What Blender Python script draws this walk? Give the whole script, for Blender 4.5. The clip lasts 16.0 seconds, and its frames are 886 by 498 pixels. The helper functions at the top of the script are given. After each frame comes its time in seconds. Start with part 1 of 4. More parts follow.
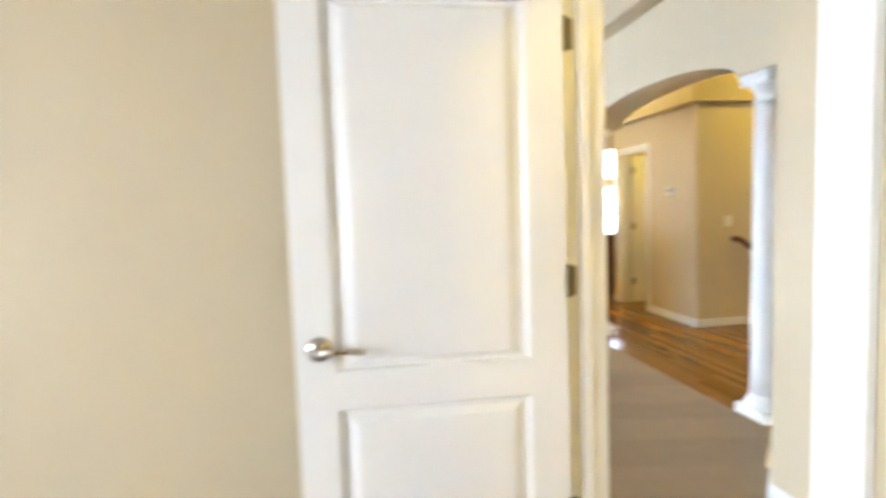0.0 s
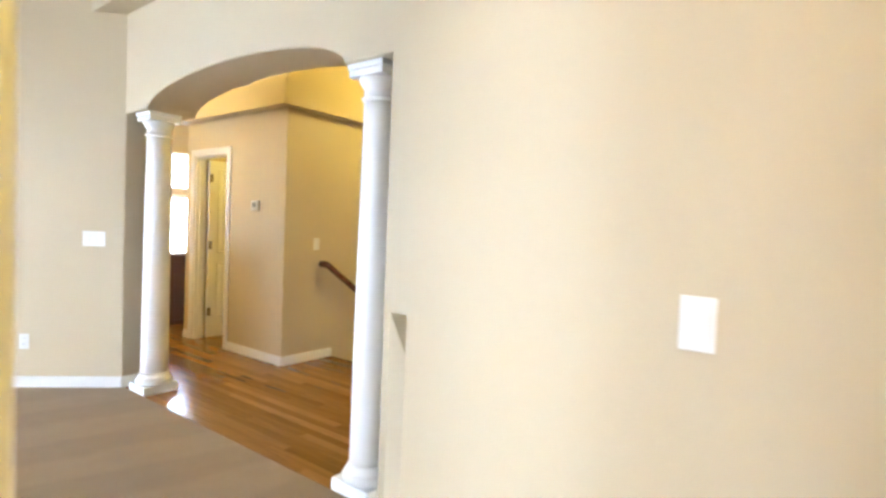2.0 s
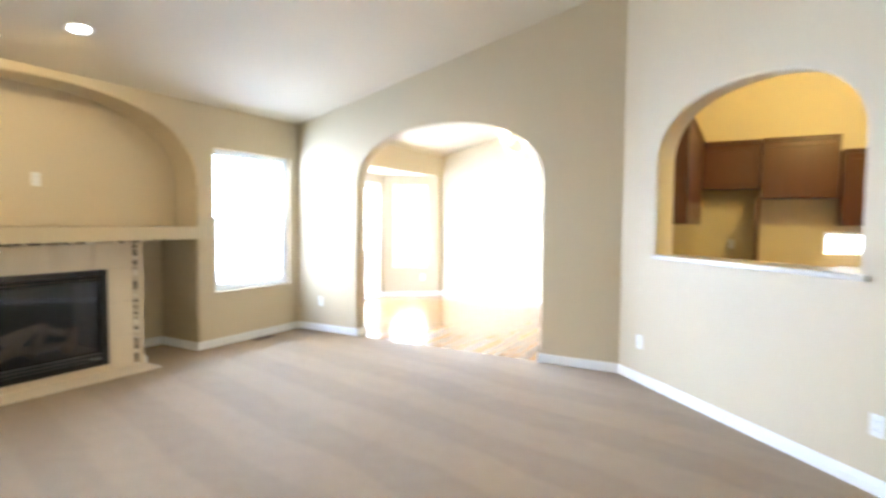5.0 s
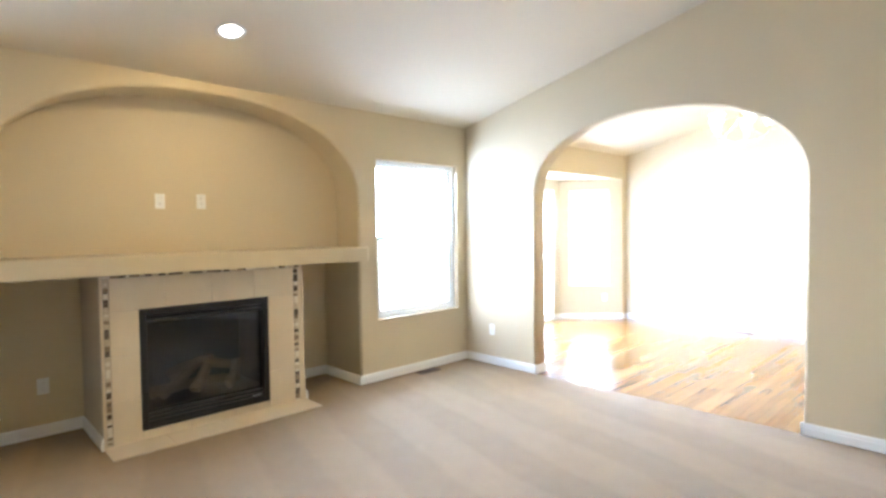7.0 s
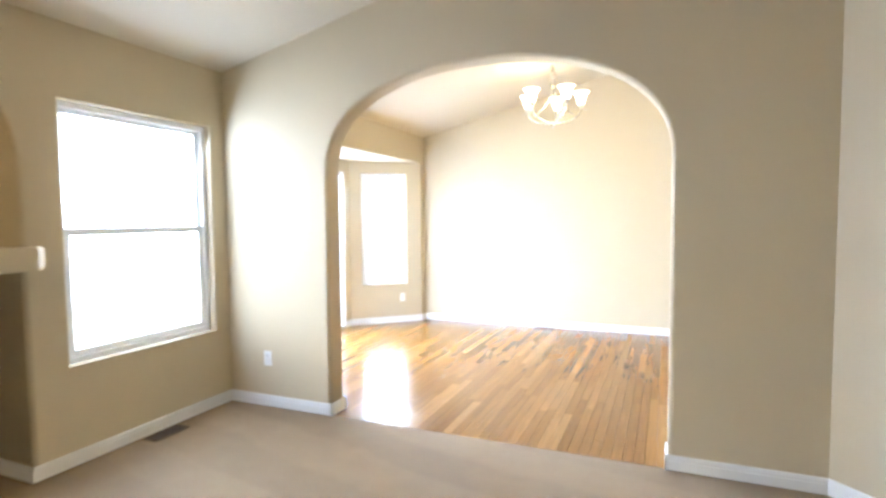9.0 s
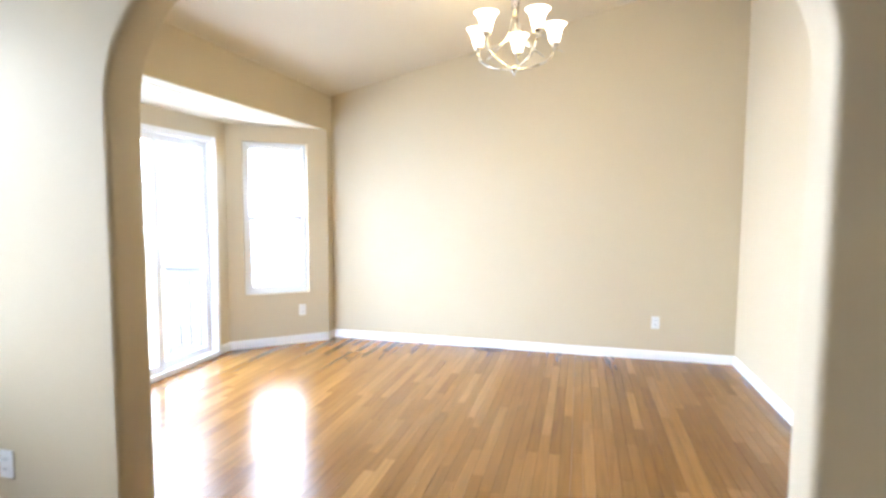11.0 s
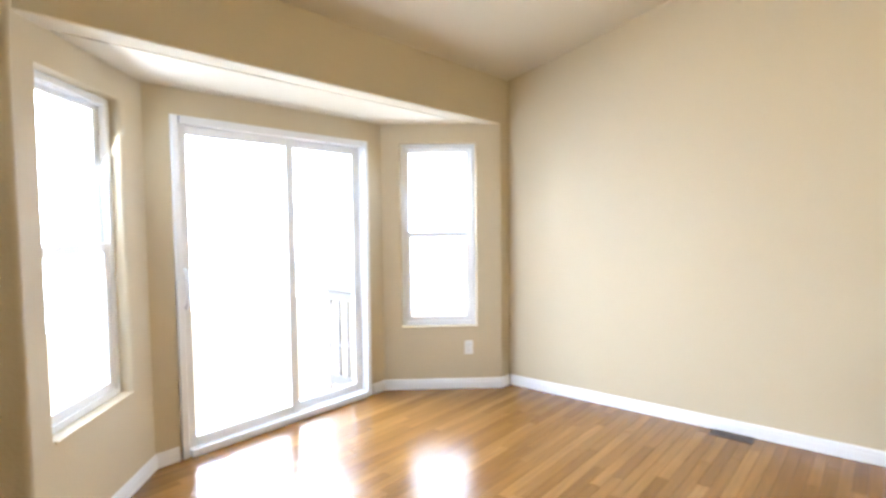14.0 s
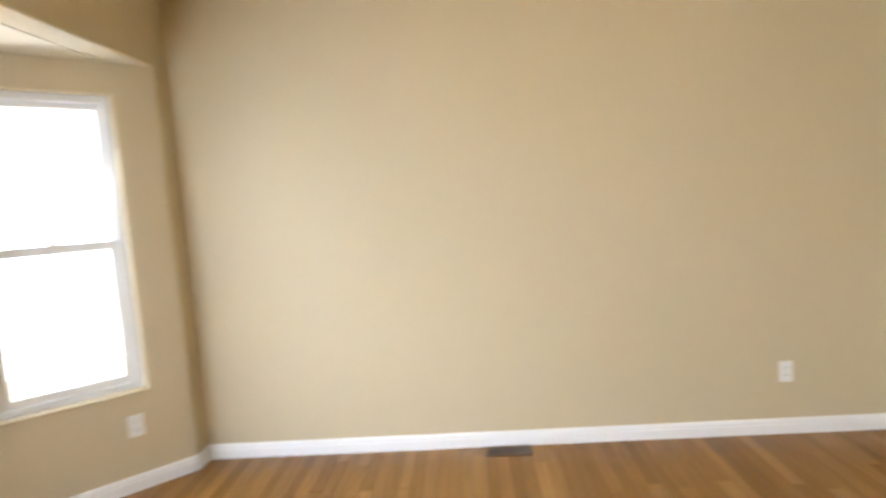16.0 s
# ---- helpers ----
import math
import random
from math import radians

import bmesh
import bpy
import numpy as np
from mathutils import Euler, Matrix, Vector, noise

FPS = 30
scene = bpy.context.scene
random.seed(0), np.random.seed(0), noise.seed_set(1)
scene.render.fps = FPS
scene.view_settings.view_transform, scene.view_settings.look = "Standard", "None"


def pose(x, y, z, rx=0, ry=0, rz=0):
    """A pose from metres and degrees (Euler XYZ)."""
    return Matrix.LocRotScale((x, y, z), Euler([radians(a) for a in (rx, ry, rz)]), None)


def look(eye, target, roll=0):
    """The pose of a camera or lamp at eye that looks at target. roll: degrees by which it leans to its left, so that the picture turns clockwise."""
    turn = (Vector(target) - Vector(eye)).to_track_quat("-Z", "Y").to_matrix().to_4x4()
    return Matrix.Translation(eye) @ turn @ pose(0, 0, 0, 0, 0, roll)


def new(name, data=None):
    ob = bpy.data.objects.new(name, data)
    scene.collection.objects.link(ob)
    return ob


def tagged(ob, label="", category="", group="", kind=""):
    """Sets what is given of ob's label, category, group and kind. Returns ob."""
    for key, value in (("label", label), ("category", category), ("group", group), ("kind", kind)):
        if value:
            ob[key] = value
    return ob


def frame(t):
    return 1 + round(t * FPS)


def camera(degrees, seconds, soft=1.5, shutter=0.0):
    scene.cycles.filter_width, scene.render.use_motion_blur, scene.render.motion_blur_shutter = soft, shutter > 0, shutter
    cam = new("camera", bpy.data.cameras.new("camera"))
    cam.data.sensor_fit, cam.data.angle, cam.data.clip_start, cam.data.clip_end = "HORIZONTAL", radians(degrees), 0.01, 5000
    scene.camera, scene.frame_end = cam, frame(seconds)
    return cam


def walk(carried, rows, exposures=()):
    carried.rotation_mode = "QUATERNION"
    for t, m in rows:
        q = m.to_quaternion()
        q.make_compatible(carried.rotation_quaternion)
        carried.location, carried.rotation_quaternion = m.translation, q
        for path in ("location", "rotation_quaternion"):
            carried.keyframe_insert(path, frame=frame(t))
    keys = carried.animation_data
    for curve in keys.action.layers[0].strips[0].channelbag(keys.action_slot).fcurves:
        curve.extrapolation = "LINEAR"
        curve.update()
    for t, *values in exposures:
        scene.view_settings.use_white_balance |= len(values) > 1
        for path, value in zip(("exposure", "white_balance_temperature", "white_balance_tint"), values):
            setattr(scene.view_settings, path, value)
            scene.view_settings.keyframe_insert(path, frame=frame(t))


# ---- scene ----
from mathutils.geometry import tessellate_polygon

# ---------------------------------------------------------------- camera
cam = camera(79.5, 16.0, soft=2.8, shutter=0.5)
PATH = [
    (0, (0.452, -0.259, 1.388), (0.78, 1.708, 1.238), -2.0),
    (0.5, (0.553, 0.038, 1.381), (1.533, 1.777, 1.257), -0.2),
    (1, (0.657, 0.268, 1.377), (2.074, 1.676, 1.28), 0.5),
    (1.5, (0.853, 0.504, 1.356), (2.46, 1.692, 1.268), 1.7),
    (2, (1.067, 0.757, 1.347), (2.653, 1.973, 1.273), 2.3),
    (2.5, (1.33, 1.023, 1.345), (2.734, 2.446, 1.277), 2.3),
    (3, (1.545, 1.247, 1.356), (2.558, 2.969, 1.276), 3.0),
    (3.5, (1.697, 1.54, 1.325), (2.285, 3.449, 1.229), 2.8),
    (4, (1.775, 1.87, 1.353), (1.857, 3.864, 1.223), 2.3),
    (4.5, (1.817, 2.192, 1.391), (1.287, 4.115, 1.246), 1.9),
    (5, (1.707, 2.368, 1.37), (0.736, 4.113, 1.268), 0.6),
    (5.2, (1.657, 2.426, 1.37), (0.551, 4.091, 1.288), 0.2),
    (7.3, (0.778, 3.218, 1.456), (-0.664, 4.602, 1.381), -0.7),
    (7.5, (0.685, 3.323, 1.457), (-0.704, 4.76, 1.378), -0.5),
    (8, (0.431, 3.634, 1.432), (-0.785, 5.22, 1.347), -0.7),
    (8.5, (0.201, 3.937, 1.453), (-0.756, 5.69, 1.346), -0.1),
    (9, (-0.012, 4.183, 1.427), (-0.783, 6.025, 1.313), -0.5),
    (9.5, (-0.281, 4.621, 1.391), (-0.919, 6.513, 1.265), -0.5),
    (10, (-0.395, 5.022, 1.413), (-0.905, 6.95, 1.26), -0.3),
    (10.2, (-0.443, 5.183, 1.42), (-0.921, 7.119, 1.263), -0.0),
    (12.3, (-0.689, 6.6, 1.39), (-1.296, 8.5, 1.247), -0.1),
    (12.5, (-0.69, 6.68, 1.402), (-1.328, 8.57, 1.263), -0.4),
    (13, (-0.598, 6.87, 1.41), (-1.454, 8.674, 1.29), 0.1),
    (13.5, (-0.606, 7.06, 1.41), (-1.729, 8.712, 1.31), 0.0),
    (14, (-0.687, 7.225, 1.406), (-1.972, 8.754, 1.301), -0.7),
    (14.5, (-0.808, 7.39, 1.416), (-2.181, 8.841, 1.307), -0.9),
    (15, (-1.033, 7.577, 1.372), (-2.281, 9.138, 1.297), -1.3),
    (15.5, (-1.388, 7.86, 1.368), (-2.121, 9.716, 1.23), -5.0),
    (16, (-1.581, 8.137, 1.414), (-1.68, 10.126, 1.226), -3.9),
]
EXPOSURES = [(0, 3.9, 6250, 11), (0.5, 3.8, 6450, 11), (1, 3.8, 6900, 11), (1.5, 3.9, 6900, 11), (2, 4, 6300, 13), (2.5, 4.0, 5950, 13),
             (3, 4.05, 5950, 13), (3.5, 4.05, 6000, 13), (4, 4.1, 5900, 13), (4.5, 4.1, 5750, 12), (5.2, 3.9, 5850, 13), (7.5, 3.95, 5800, 13),
             (8, 3.8, 5900, 13), (8.5, 3.62, 6000, 13), (9, 3.4, 6150, 14), (10, 3.1, 6250, 15), (12.5, 2.7, 6250, 14), (13.5, 2.62, 6400, 14),
             (14, 2.5, 6700, 15), (14.5, 2.33, 6950, 16), (15, 2.12, 7150, 16), (15.5, 1.95, 7500, 16), (16, 2.15, 7600, 15)]
walk(cam, [(t, look(eye, target, roll)) for t, eye, target, roll in PATH], EXPOSURES)

# ---------------------------------------------------------------- world and large lights
SUN_EL, SUN_ROT = radians(49), radians(50)
world = bpy.data.worlds.new("world")
scene.world = world
world.use_nodes = True
wn, wl = world.node_tree.nodes, world.node_tree.links
sky = wn.new("ShaderNodeTexSky")
sky.sky_type, sky.sun_disc, sky.sun_elevation, sky.sun_rotation = "NISHITA", False, SUN_EL, SUN_ROT
wl.new(sky.outputs[0], wn["Background"].inputs[0])
wn["Background"].inputs[1].default_value = 0.15

sun_data = bpy.data.lights.new("sun", "SUN")
sun_data.energy, sun_data.angle, sun_data.color = 5.0, radians(0.5), (1.0, 0.95, 0.88)
sun_ob = new("sun", sun_data)
sun_ob.matrix_world = look((6, 5, 9), (0, 0, 0))

DAY = (0.56, 0.735, 1.0)
BEDROOM_DAY = (0.75, 0.84, 1.0)
SHARE = 0.07         # lamps against the sun and sky outside
WARM = (1.0, 0.74, 0.36)
GOLD = (1.0, 0.77, 0.17)


def window_light(name, eye, target, w, h, watts, colour=DAY):
    d = bpy.data.lights.new(name, "AREA")
    d.shape, d.size, d.size_y, d.energy, d.color = "RECTANGLE", w, h, watts * SHARE, colour
    ob = new(name, d)
    ob.matrix_world = look(eye, target)
    return ob


def point_lamp(name, p, watts, radius=0.05, colour=WARM):
    d = bpy.data.lights.new(name, "POINT")
    d.energy, d.shadow_soft_size, d.color = watts * SHARE, radius, colour
    ob = new(name, d)
    ob.location = p
    return ob


window_light("living_window_daylight", (-3.42, 6.705, 1.42), (-1.4, 6.705, 0.72), 1.10, 1.66, 92)
# fill light through an added, unseen window that mirrors the north one
window_light("living_south_fill", (-3.42, 2.515, 1.42), (-1.4, 2.515, 1.0), 1.06, 1.60, 88)
window_light("patio_daylight", (-5.6, 9.36, 1.9), (-3.0, 9.36, 0.6), 3.6, 3.2, 2200)
window_light("bay_right_daylight", (-3.69, 10.73, 1.33), (-2.75, 9.69, 0.75), 0.62, 1.56, 75)
window_light("bay_left_daylight", (-3.72, 7.95, 1.33), (-2.78, 8.99, 0.75), 0.62, 1.56, 130)
window_light("nook_daylight", (6.05, 11.25, 1.75), (5.6, 7, 0.2), 1.6, 2.1, 200)
# bedroom fill through an unseen west window, placed to suit the light
window_light("bedroom_daylight", (-3.42, -1.1, 1.6), (-0.8, 0.5, 0.9), 1.7, 1.4, 128, BEDROOM_DAY)
down = bpy.data.lights.new("living_can_glow", "AREA")
down.shape, down.size, down.energy, down.color = "DISK", 0.13, 15 * SHARE, WARM
new("living_can_glow", down).matrix_world = look((-2.49, 4.50, 2.70), (-2.49, 4.50, 0))
point_lamp("chandelier_glow", (-1.06, 9.52, 2.54), 30, 0.10, (1.0, 0.78, 0.28))
# unseen point lamps without fixtures, added as warm fill in the side rooms
point_lamp("stair_fill", (5.6, 3.9, 2.9), 72, 0.06, GOLD)
point_lamp("hall_fill", (3.75, 6.1, 3.6), 75, 0.06, GOLD)
point_lamp("closet_fill", (4.75, 5.7, 2.2), 15, 0.05, GOLD)
point_lamp("kitchen_fill", (2.5, 8.3, 2.75), 80, 0.06, (1.0, 0.73, 0.2))
point_lamp("vestibule_fill", (1.75, -0.8, 2.4), 46, 0.06, (1.0, 0.78, 0.2))

# ---------------------------------------------------------------- materials


def mat(name, a, b, scale=8.0, rough=0.6, bump=0.0, bump_scale=60.0, metallic=0.0, detail=4.0, rough_var=0.08, stretch=(1, 1, 1), coat=0.0, big=0.0):
    """A two-tone surface: broad mottling, fine grain in the relief, roughness that varies."""
    m = bpy.data.materials.new(name)
    m.use_nodes = True
    n, l = m.node_tree.nodes, m.node_tree.links
    p = n["Principled BSDF"]
    tc = n.new("ShaderNodeTexCoord")
    mp = n.new("ShaderNodeMapping")
    mp.inputs["Scale"].default_value = stretch
    l.new(tc.outputs["Object"], mp.inputs[0])
    t = n.new("ShaderNodeTexNoise")
    t.inputs["Scale"].default_value, t.inputs["Detail"].default_value = scale, detail
    l.new(mp.outputs[0], t.inputs[0])
    mix = n.new("ShaderNodeMix")
    mix.data_type = "RGBA"
    mix.inputs[6].default_value, mix.inputs[7].default_value = (*a, 1), (*b, 1)
    l.new(t.outputs[0], mix.inputs[0])
    l.new(mix.outputs[2], p.inputs["Base Color"])
    rm = n.new("ShaderNodeMapRange")
    rm.inputs[3].default_value, rm.inputs[4].default_value = max(rough - rough_var, 0.02), min(rough + rough_var, 1)
    l.new(t.outputs[0], rm.inputs[0])
    l.new(rm.outputs[0], p.inputs["Roughness"])
    p.inputs["Metallic"].default_value = metallic
    p.inputs["Coat Weight"].default_value = coat
    if bump:
        f = n.new("ShaderNodeTexNoise")
        f.inputs["Scale"].default_value, f.inputs["Detail"].default_value = bump_scale, 3
        l.new(mp.outputs[0], f.inputs[0])
        bp = n.new("ShaderNodeBump")
        bp.inputs["Strength"].default_value, bp.inputs["Distance"].default_value = bump, 0.003
        l.new(f.outputs[0], bp.inputs["Height"])
        l.new(bp.outputs[0], p.inputs["Normal"])
    return m


WALL = mat("beige_wall_paint", (0.580, 0.487, 0.327), (0.610, 0.514, 0.347), 1.3, 0.62, 0.25, 90)
CEIL = mat("ceiling_paint", (0.655, 0.58, 0.445), (0.695, 0.615, 0.475), 1.1, 0.8, 0.35, 70)
TRIM = mat("white_trim_paint", (0.80, 0.80, 0.79), (0.85, 0.85, 0.84), 3, 0.35, 0.05, 40)
VINYL = mat("white_vinyl", (0.80, 0.81, 0.82), (0.84, 0.85, 0.86), 4, 0.3, 0.03, 50)
PLATE = mat("white_plastic", (0.80, 0.80, 0.78), (0.84, 0.84, 0.82), 20, 0.3)
# near-black colour for the shade inside small openings
OPENING_SHADE = mat("opening_shade", (0.03, 0.03, 0.03), (0.05, 0.05, 0.05), 20, 0.6)
NICKEL = mat("satin_nickel", (0.50, 0.48, 0.44), (0.60, 0.57, 0.52), 30, 0.28, metallic=1.0)
BLACK = mat("black_enamel", (0.005, 0.005, 0.007), (0.010, 0.010, 0.013), 12, 0.42, 0.05, 80)
LOG = mat("charred_log", (0.10, 0.062, 0.033), (0.34, 0.235, 0.14), 14, 0.9, 0.6, 30)
TILE = mat("beige_tile", (0.60, 0.50, 0.36), (0.68, 0.58, 0.43), 5, 0.32, 0.05, 30)
GROUT = mat("tile_grout", (0.42, 0.36, 0.28), (0.48, 0.41, 0.32), 30, 0.9)
CHERRY = mat("cherry_cabinet_wood", (0.050, 0.013, 0.006), (0.100, 0.027, 0.012), 9, 0.33, 0.08, 50, stretch=(3, 3, 0.35))
RAILWOOD = mat("dark_rail_wood", (0.075, 0.022, 0.012), (0.125, 0.036, 0.018), 12, 0.28, 0.05, 60, stretch=(0.5, 3, 3))
GRANITE = mat("pale_counter_stone", (0.50, 0.46, 0.40), (0.74, 0.70, 0.64), 55, 0.2, detail=6)
BROWNSTEEL = mat("brown_register_metal", (0.085, 0.052, 0.03), (0.12, 0.075, 0.045), 20, 0.6)
DECKWOOD = mat("weathered_deck_wood", (0.15, 0.145, 0.135), (0.20, 0.19, 0.18), 10, 0.8, 0.2, 40, stretch=(1, 4, 1))
GROUND = mat("dry_pale_earth", (0.30, 0.29, 0.23), (0.38, 0.36, 0.29), 3, 0.95)
DULL = mat("dull_hinge_metal", (0.22, 0.19, 0.15), (0.30, 0.26, 0.21), 30, 0.6, metallic=0.6)
STEEL = mat("brushed_steel", (0.5, 0.5, 0.5), (0.6, 0.6, 0.6), 20, 0.3, metallic=1.0)


def carpet_material():
    m = mat("beige_carpet", (0.250, 0.172, 0.093), (0.345, 0.247, 0.139), 260, 0.97, 0.9, 420, rough_var=0.02)
    n, l = m.node_tree.nodes, m.node_tree.links
    p = n["Principled BSDF"]
    src = p.inputs["Base Color"].links[0].from_socket
    tc = n.new("ShaderNodeTexCoord")
    # pile brushed in straight passes of a vacuum cleaner, with wavering edges, and trodden patches
    mp = n.new("ShaderNodeMapping")
    mp.inputs["Rotation"].default_value = (0, 0, radians(13))
    l.new(tc.outputs["Object"], mp.inputs[0])
    w = n.new("ShaderNodeTexNoise")
    w.inputs["Scale"].default_value, w.inputs["Detail"].default_value = 0.9, 2.5
    l.new(mp.outputs[0], w.inputs[0])
    sep = n.new("ShaderNodeSeparateXYZ")
    l.new(mp.outputs[0], sep.inputs[0])
    across = n.new("ShaderNodeMath")
    across.operation, across.inputs[1].default_value = "MULTIPLY", 2 * math.pi / 0.62
    l.new(sep.outputs[1], across.inputs[0])
    bend = n.new("ShaderNodeMath")
    bend.operation, bend.inputs[1].default_value = "MULTIPLY_ADD", 3.0
    l.new(w.outputs[0], bend.inputs[0])
    l.new(across.outputs[0], bend.inputs[2])
    wave = n.new("ShaderNodeMath")
    wave.operation = "SINE"
    l.new(bend.outputs[0], wave.inputs[0])
    edge = n.new("ShaderNodeMapRange")
    edge.interpolation_type = "SMOOTHSTEP"
    edge.inputs[1].default_value, edge.inputs[2].default_value = -0.3, 0.3
    l.new(wave.outputs[0], edge.inputs[0])
    blot = n.new("ShaderNodeTexNoise")
    blot.inputs["Scale"].default_value, blot.inputs["Detail"].default_value = 7.0, 6
    l.new(tc.outputs["Object"], blot.inputs[0])
    edge.inputs[4].default_value = 1.0
    tread = n.new("ShaderNodeMapRange")
    tread.inputs[1].default_value, tread.inputs[2].default_value = 0.36, 0.64
    tread.inputs[4].default_value = 0.6
    l.new(blot.outputs[0], tread.inputs[0])
    add = n.new("ShaderNodeMath")
    add.operation = "ADD"
    l.new(edge.outputs[0], add.inputs[0])
    l.new(tread.outputs[0], add.inputs[1])
    r = n.new("ShaderNodeMapRange")
    r.inputs[1].default_value, r.inputs[2].default_value = 0.0, 1.6
    r.inputs[3].default_value, r.inputs[4].default_value = 0.92, 1.10
    l.new(add.outputs[0], r.inputs[0])
    mul = n.new("ShaderNodeVectorMath")
    mul.operation = "SCALE"
    l.new(src, mul.inputs[0])
    l.new(r.outputs[0], mul.inputs["Scale"])
    l.new(mul.outputs[0], p.inputs["Base Color"])
    p.inputs["Sheen Weight"].default_value = 0.1
    return m


def oak_material(name, per_island=False):
    """Oak strip: tone by board, long grain, satin varnish."""
    m = bpy.data.materials.new(name)
    m.use_nodes = True
    n, l = m.node_tree.nodes, m.node_tree.links
    p = n["Principled BSDF"]
    if per_island:
        g = n.new("ShaderNodeNewGeometry")
        rnd = g.outputs["Random Per Island"]
    else:
        g = n.new("ShaderNodeObjectInfo")
        rnd = g.outputs["Random"]
    geo = n.new("ShaderNodeNewGeometry")
    ramp = n.new("ShaderNodeValToRGB")
    e = ramp.color_ramp.elements
    e[0].position, e[0].color = 0.0, (0.186, 0.079, 0.017, 1)
    e[1].position, e[1].color = 1.0, (0.318, 0.160, 0.045, 1)
    for pos, c in ((0.15, (0.200, 0.087, 0.019, 1)), (0.5, (0.240, 0.110, 0.026, 1)), (0.85, (0.276, 0.133, 0.034, 1))):
        q = e.new(pos)
        q.color = c
    l.new(rnd, ramp.inputs[0])
    off = n.new("ShaderNodeVectorMath")
    off.operation = "ADD"
    comb = n.new("ShaderNodeCombineXYZ")
    mul = n.new("ShaderNodeMath")
    mul.operation = "MULTIPLY"
    mul.inputs[1].default_value = 37.0
    l.new(rnd, mul.inputs[0])
    l.new(mul.outputs[0], comb.inputs[2])
    l.new(geo.outputs["Position"], off.inputs[0])
    l.new(comb.outputs[0], off.inputs[1])
    mp = n.new("ShaderNodeMapping")
    mp.inputs["Scale"].default_value = (30, 1.6, 30)
    l.new(off.outputs[0], mp.inputs[0])
    grain = n.new("ShaderNodeTexNoise")
    grain.inputs["Scale"].default_value, grain.inputs["Detail"].default_value, grain.inputs["Distortion"].default_value = 1.6, 6, 0.6
    l.new(mp.outputs[0], grain.inputs[0])
    r = n.new("ShaderNodeMapRange")
    r.inputs[1].default_value, r.inputs[2].default_value, r.inputs[3].default_value, r.inputs[4].default_value = 0.28, 0.72, 0.82, 1.13
    l.new(grain.outputs[0], r.inputs[0])
    sc = n.new("ShaderNodeVectorMath")
    sc.operation = "SCALE"
    l.new(ramp.outputs[0], sc.inputs[0])
    l.new(r.outputs[0], sc.inputs["Scale"])
    l.new(sc.outputs[0], p.inputs["Base Color"])
    rr = n.new("ShaderNodeMapRange")
    rr.inputs[3].default_value, rr.inputs[4].default_value = 0.17, 0.27
    l.new(grain.outputs[0], rr.inputs[0])
    l.new(rr.outputs[0], p.inputs["Roughness"])
    bp = n.new("ShaderNodeBump")
    bp.inputs["Strength"].default_value, bp.inputs["Distance"].default_value = 0.05, 0.001
    l.new(grain.outputs[0], bp.inputs["Height"])
    l.new(bp.outputs[0], p.inputs["Normal"])
    p.inputs["Specular IOR Level"].default_value = 0.38
    p.inputs["Coat Weight"].default_value = 0.08
    p.inputs["Coat Roughness"].default_value = 0.15
    return m


def glass_material(name, rough=0.0, tint=(1, 1, 1)):
    m = bpy.data.materials.new(name)
    m.use_nodes = True
    p = m.node_tree.nodes["Principled BSDF"]
    p.inputs["Base Color"].default_value = (*tint, 1)
    p.inputs["Transmission Weight"].default_value = 1.0
    p.inputs["Roughness"].default_value, p.inputs["IOR"].default_value = rough, 1.45
    return m


def glow_material(name, colour, strength):
    m = bpy.data.materials.new(name)
    m.use_nodes = True
    p = m.node_tree.nodes["Principled BSDF"]
    p.inputs["Base Color"].default_value = (0.9, 0.88, 0.84, 1)
    p.inputs["Emission Color"].default_value = (*colour, 1)
    p.inputs["Emission Strength"].default_value = strength
    return m


CARPET = carpet_material()
OAK = oak_material("oak_strip")
OAK_JOINED = oak_material("oak_strip_joined", True)
GLASS = glass_material("window_glass")
DARKGLASS = glass_material("fireplace_glass", 0.02, (0.36, 0.37, 0.41))
SHADEGLASS = glow_material("lit_frosted_glass", (1.0, 0.88, 0.70), 0.9)
LENS = glow_material("lit_can_lens", (1.0, 0.90, 0.74), 1.3)
SCREEN = mat("grey_display", (0.20, 0.22, 0.20), (0.24, 0.26, 0.24), 30, 0.3)

# ---------------------------------------------------------------- building helpers


def link(name, bm, material, parent=None, smooth=False):
    me = bpy.data.meshes.new(name)
    bmesh.ops.recalc_face_normals(bm, faces=bm.faces)
    if smooth:
        for f in bm.faces:
            f.smooth = True
    bm.to_mesh(me)
    bm.free()
    me.materials.append(material)
    ob = new(name, me)
    if parent:
        ob.parent = parent
    return ob


def part(name, bm, material, parent, label="", smooth=False):
    ob = link(name, bm, material, parent, smooth)
    return tagged(ob, label) if label else ob


def thing(name, label, category, m=None, group="", kind=""):
    ob = new(name)
    if m:
        ob.matrix_world = m
    return tagged(ob, label, category, group, kind)


def box(x0, x1, y0, y1, z0, z1, bevel=0.0, seg=1, bm=None):
    b = bmesh.new()
    bmesh.ops.create_cube(b, size=1)
    for v in b.verts:
        v.co = Vector((x0 + (v.co.x + 0.5) * (x1 - x0), y0 + (v.co.y + 0.5) * (y1 - y0), z0 + (v.co.z + 0.5) * (z1 - z0)))
    if bevel:
        bmesh.ops.bevel(b, geom=b.edges[:], offset=bevel, segments=seg, affect="EDGES", profile=0.5)
    if bm is None:
        return b
    me = bpy.data.meshes.new("scratch")
    b.to_mesh(me)
    b.free()
    bm.from_mesh(me)
    bpy.data.meshes.remove(me)
    return bm


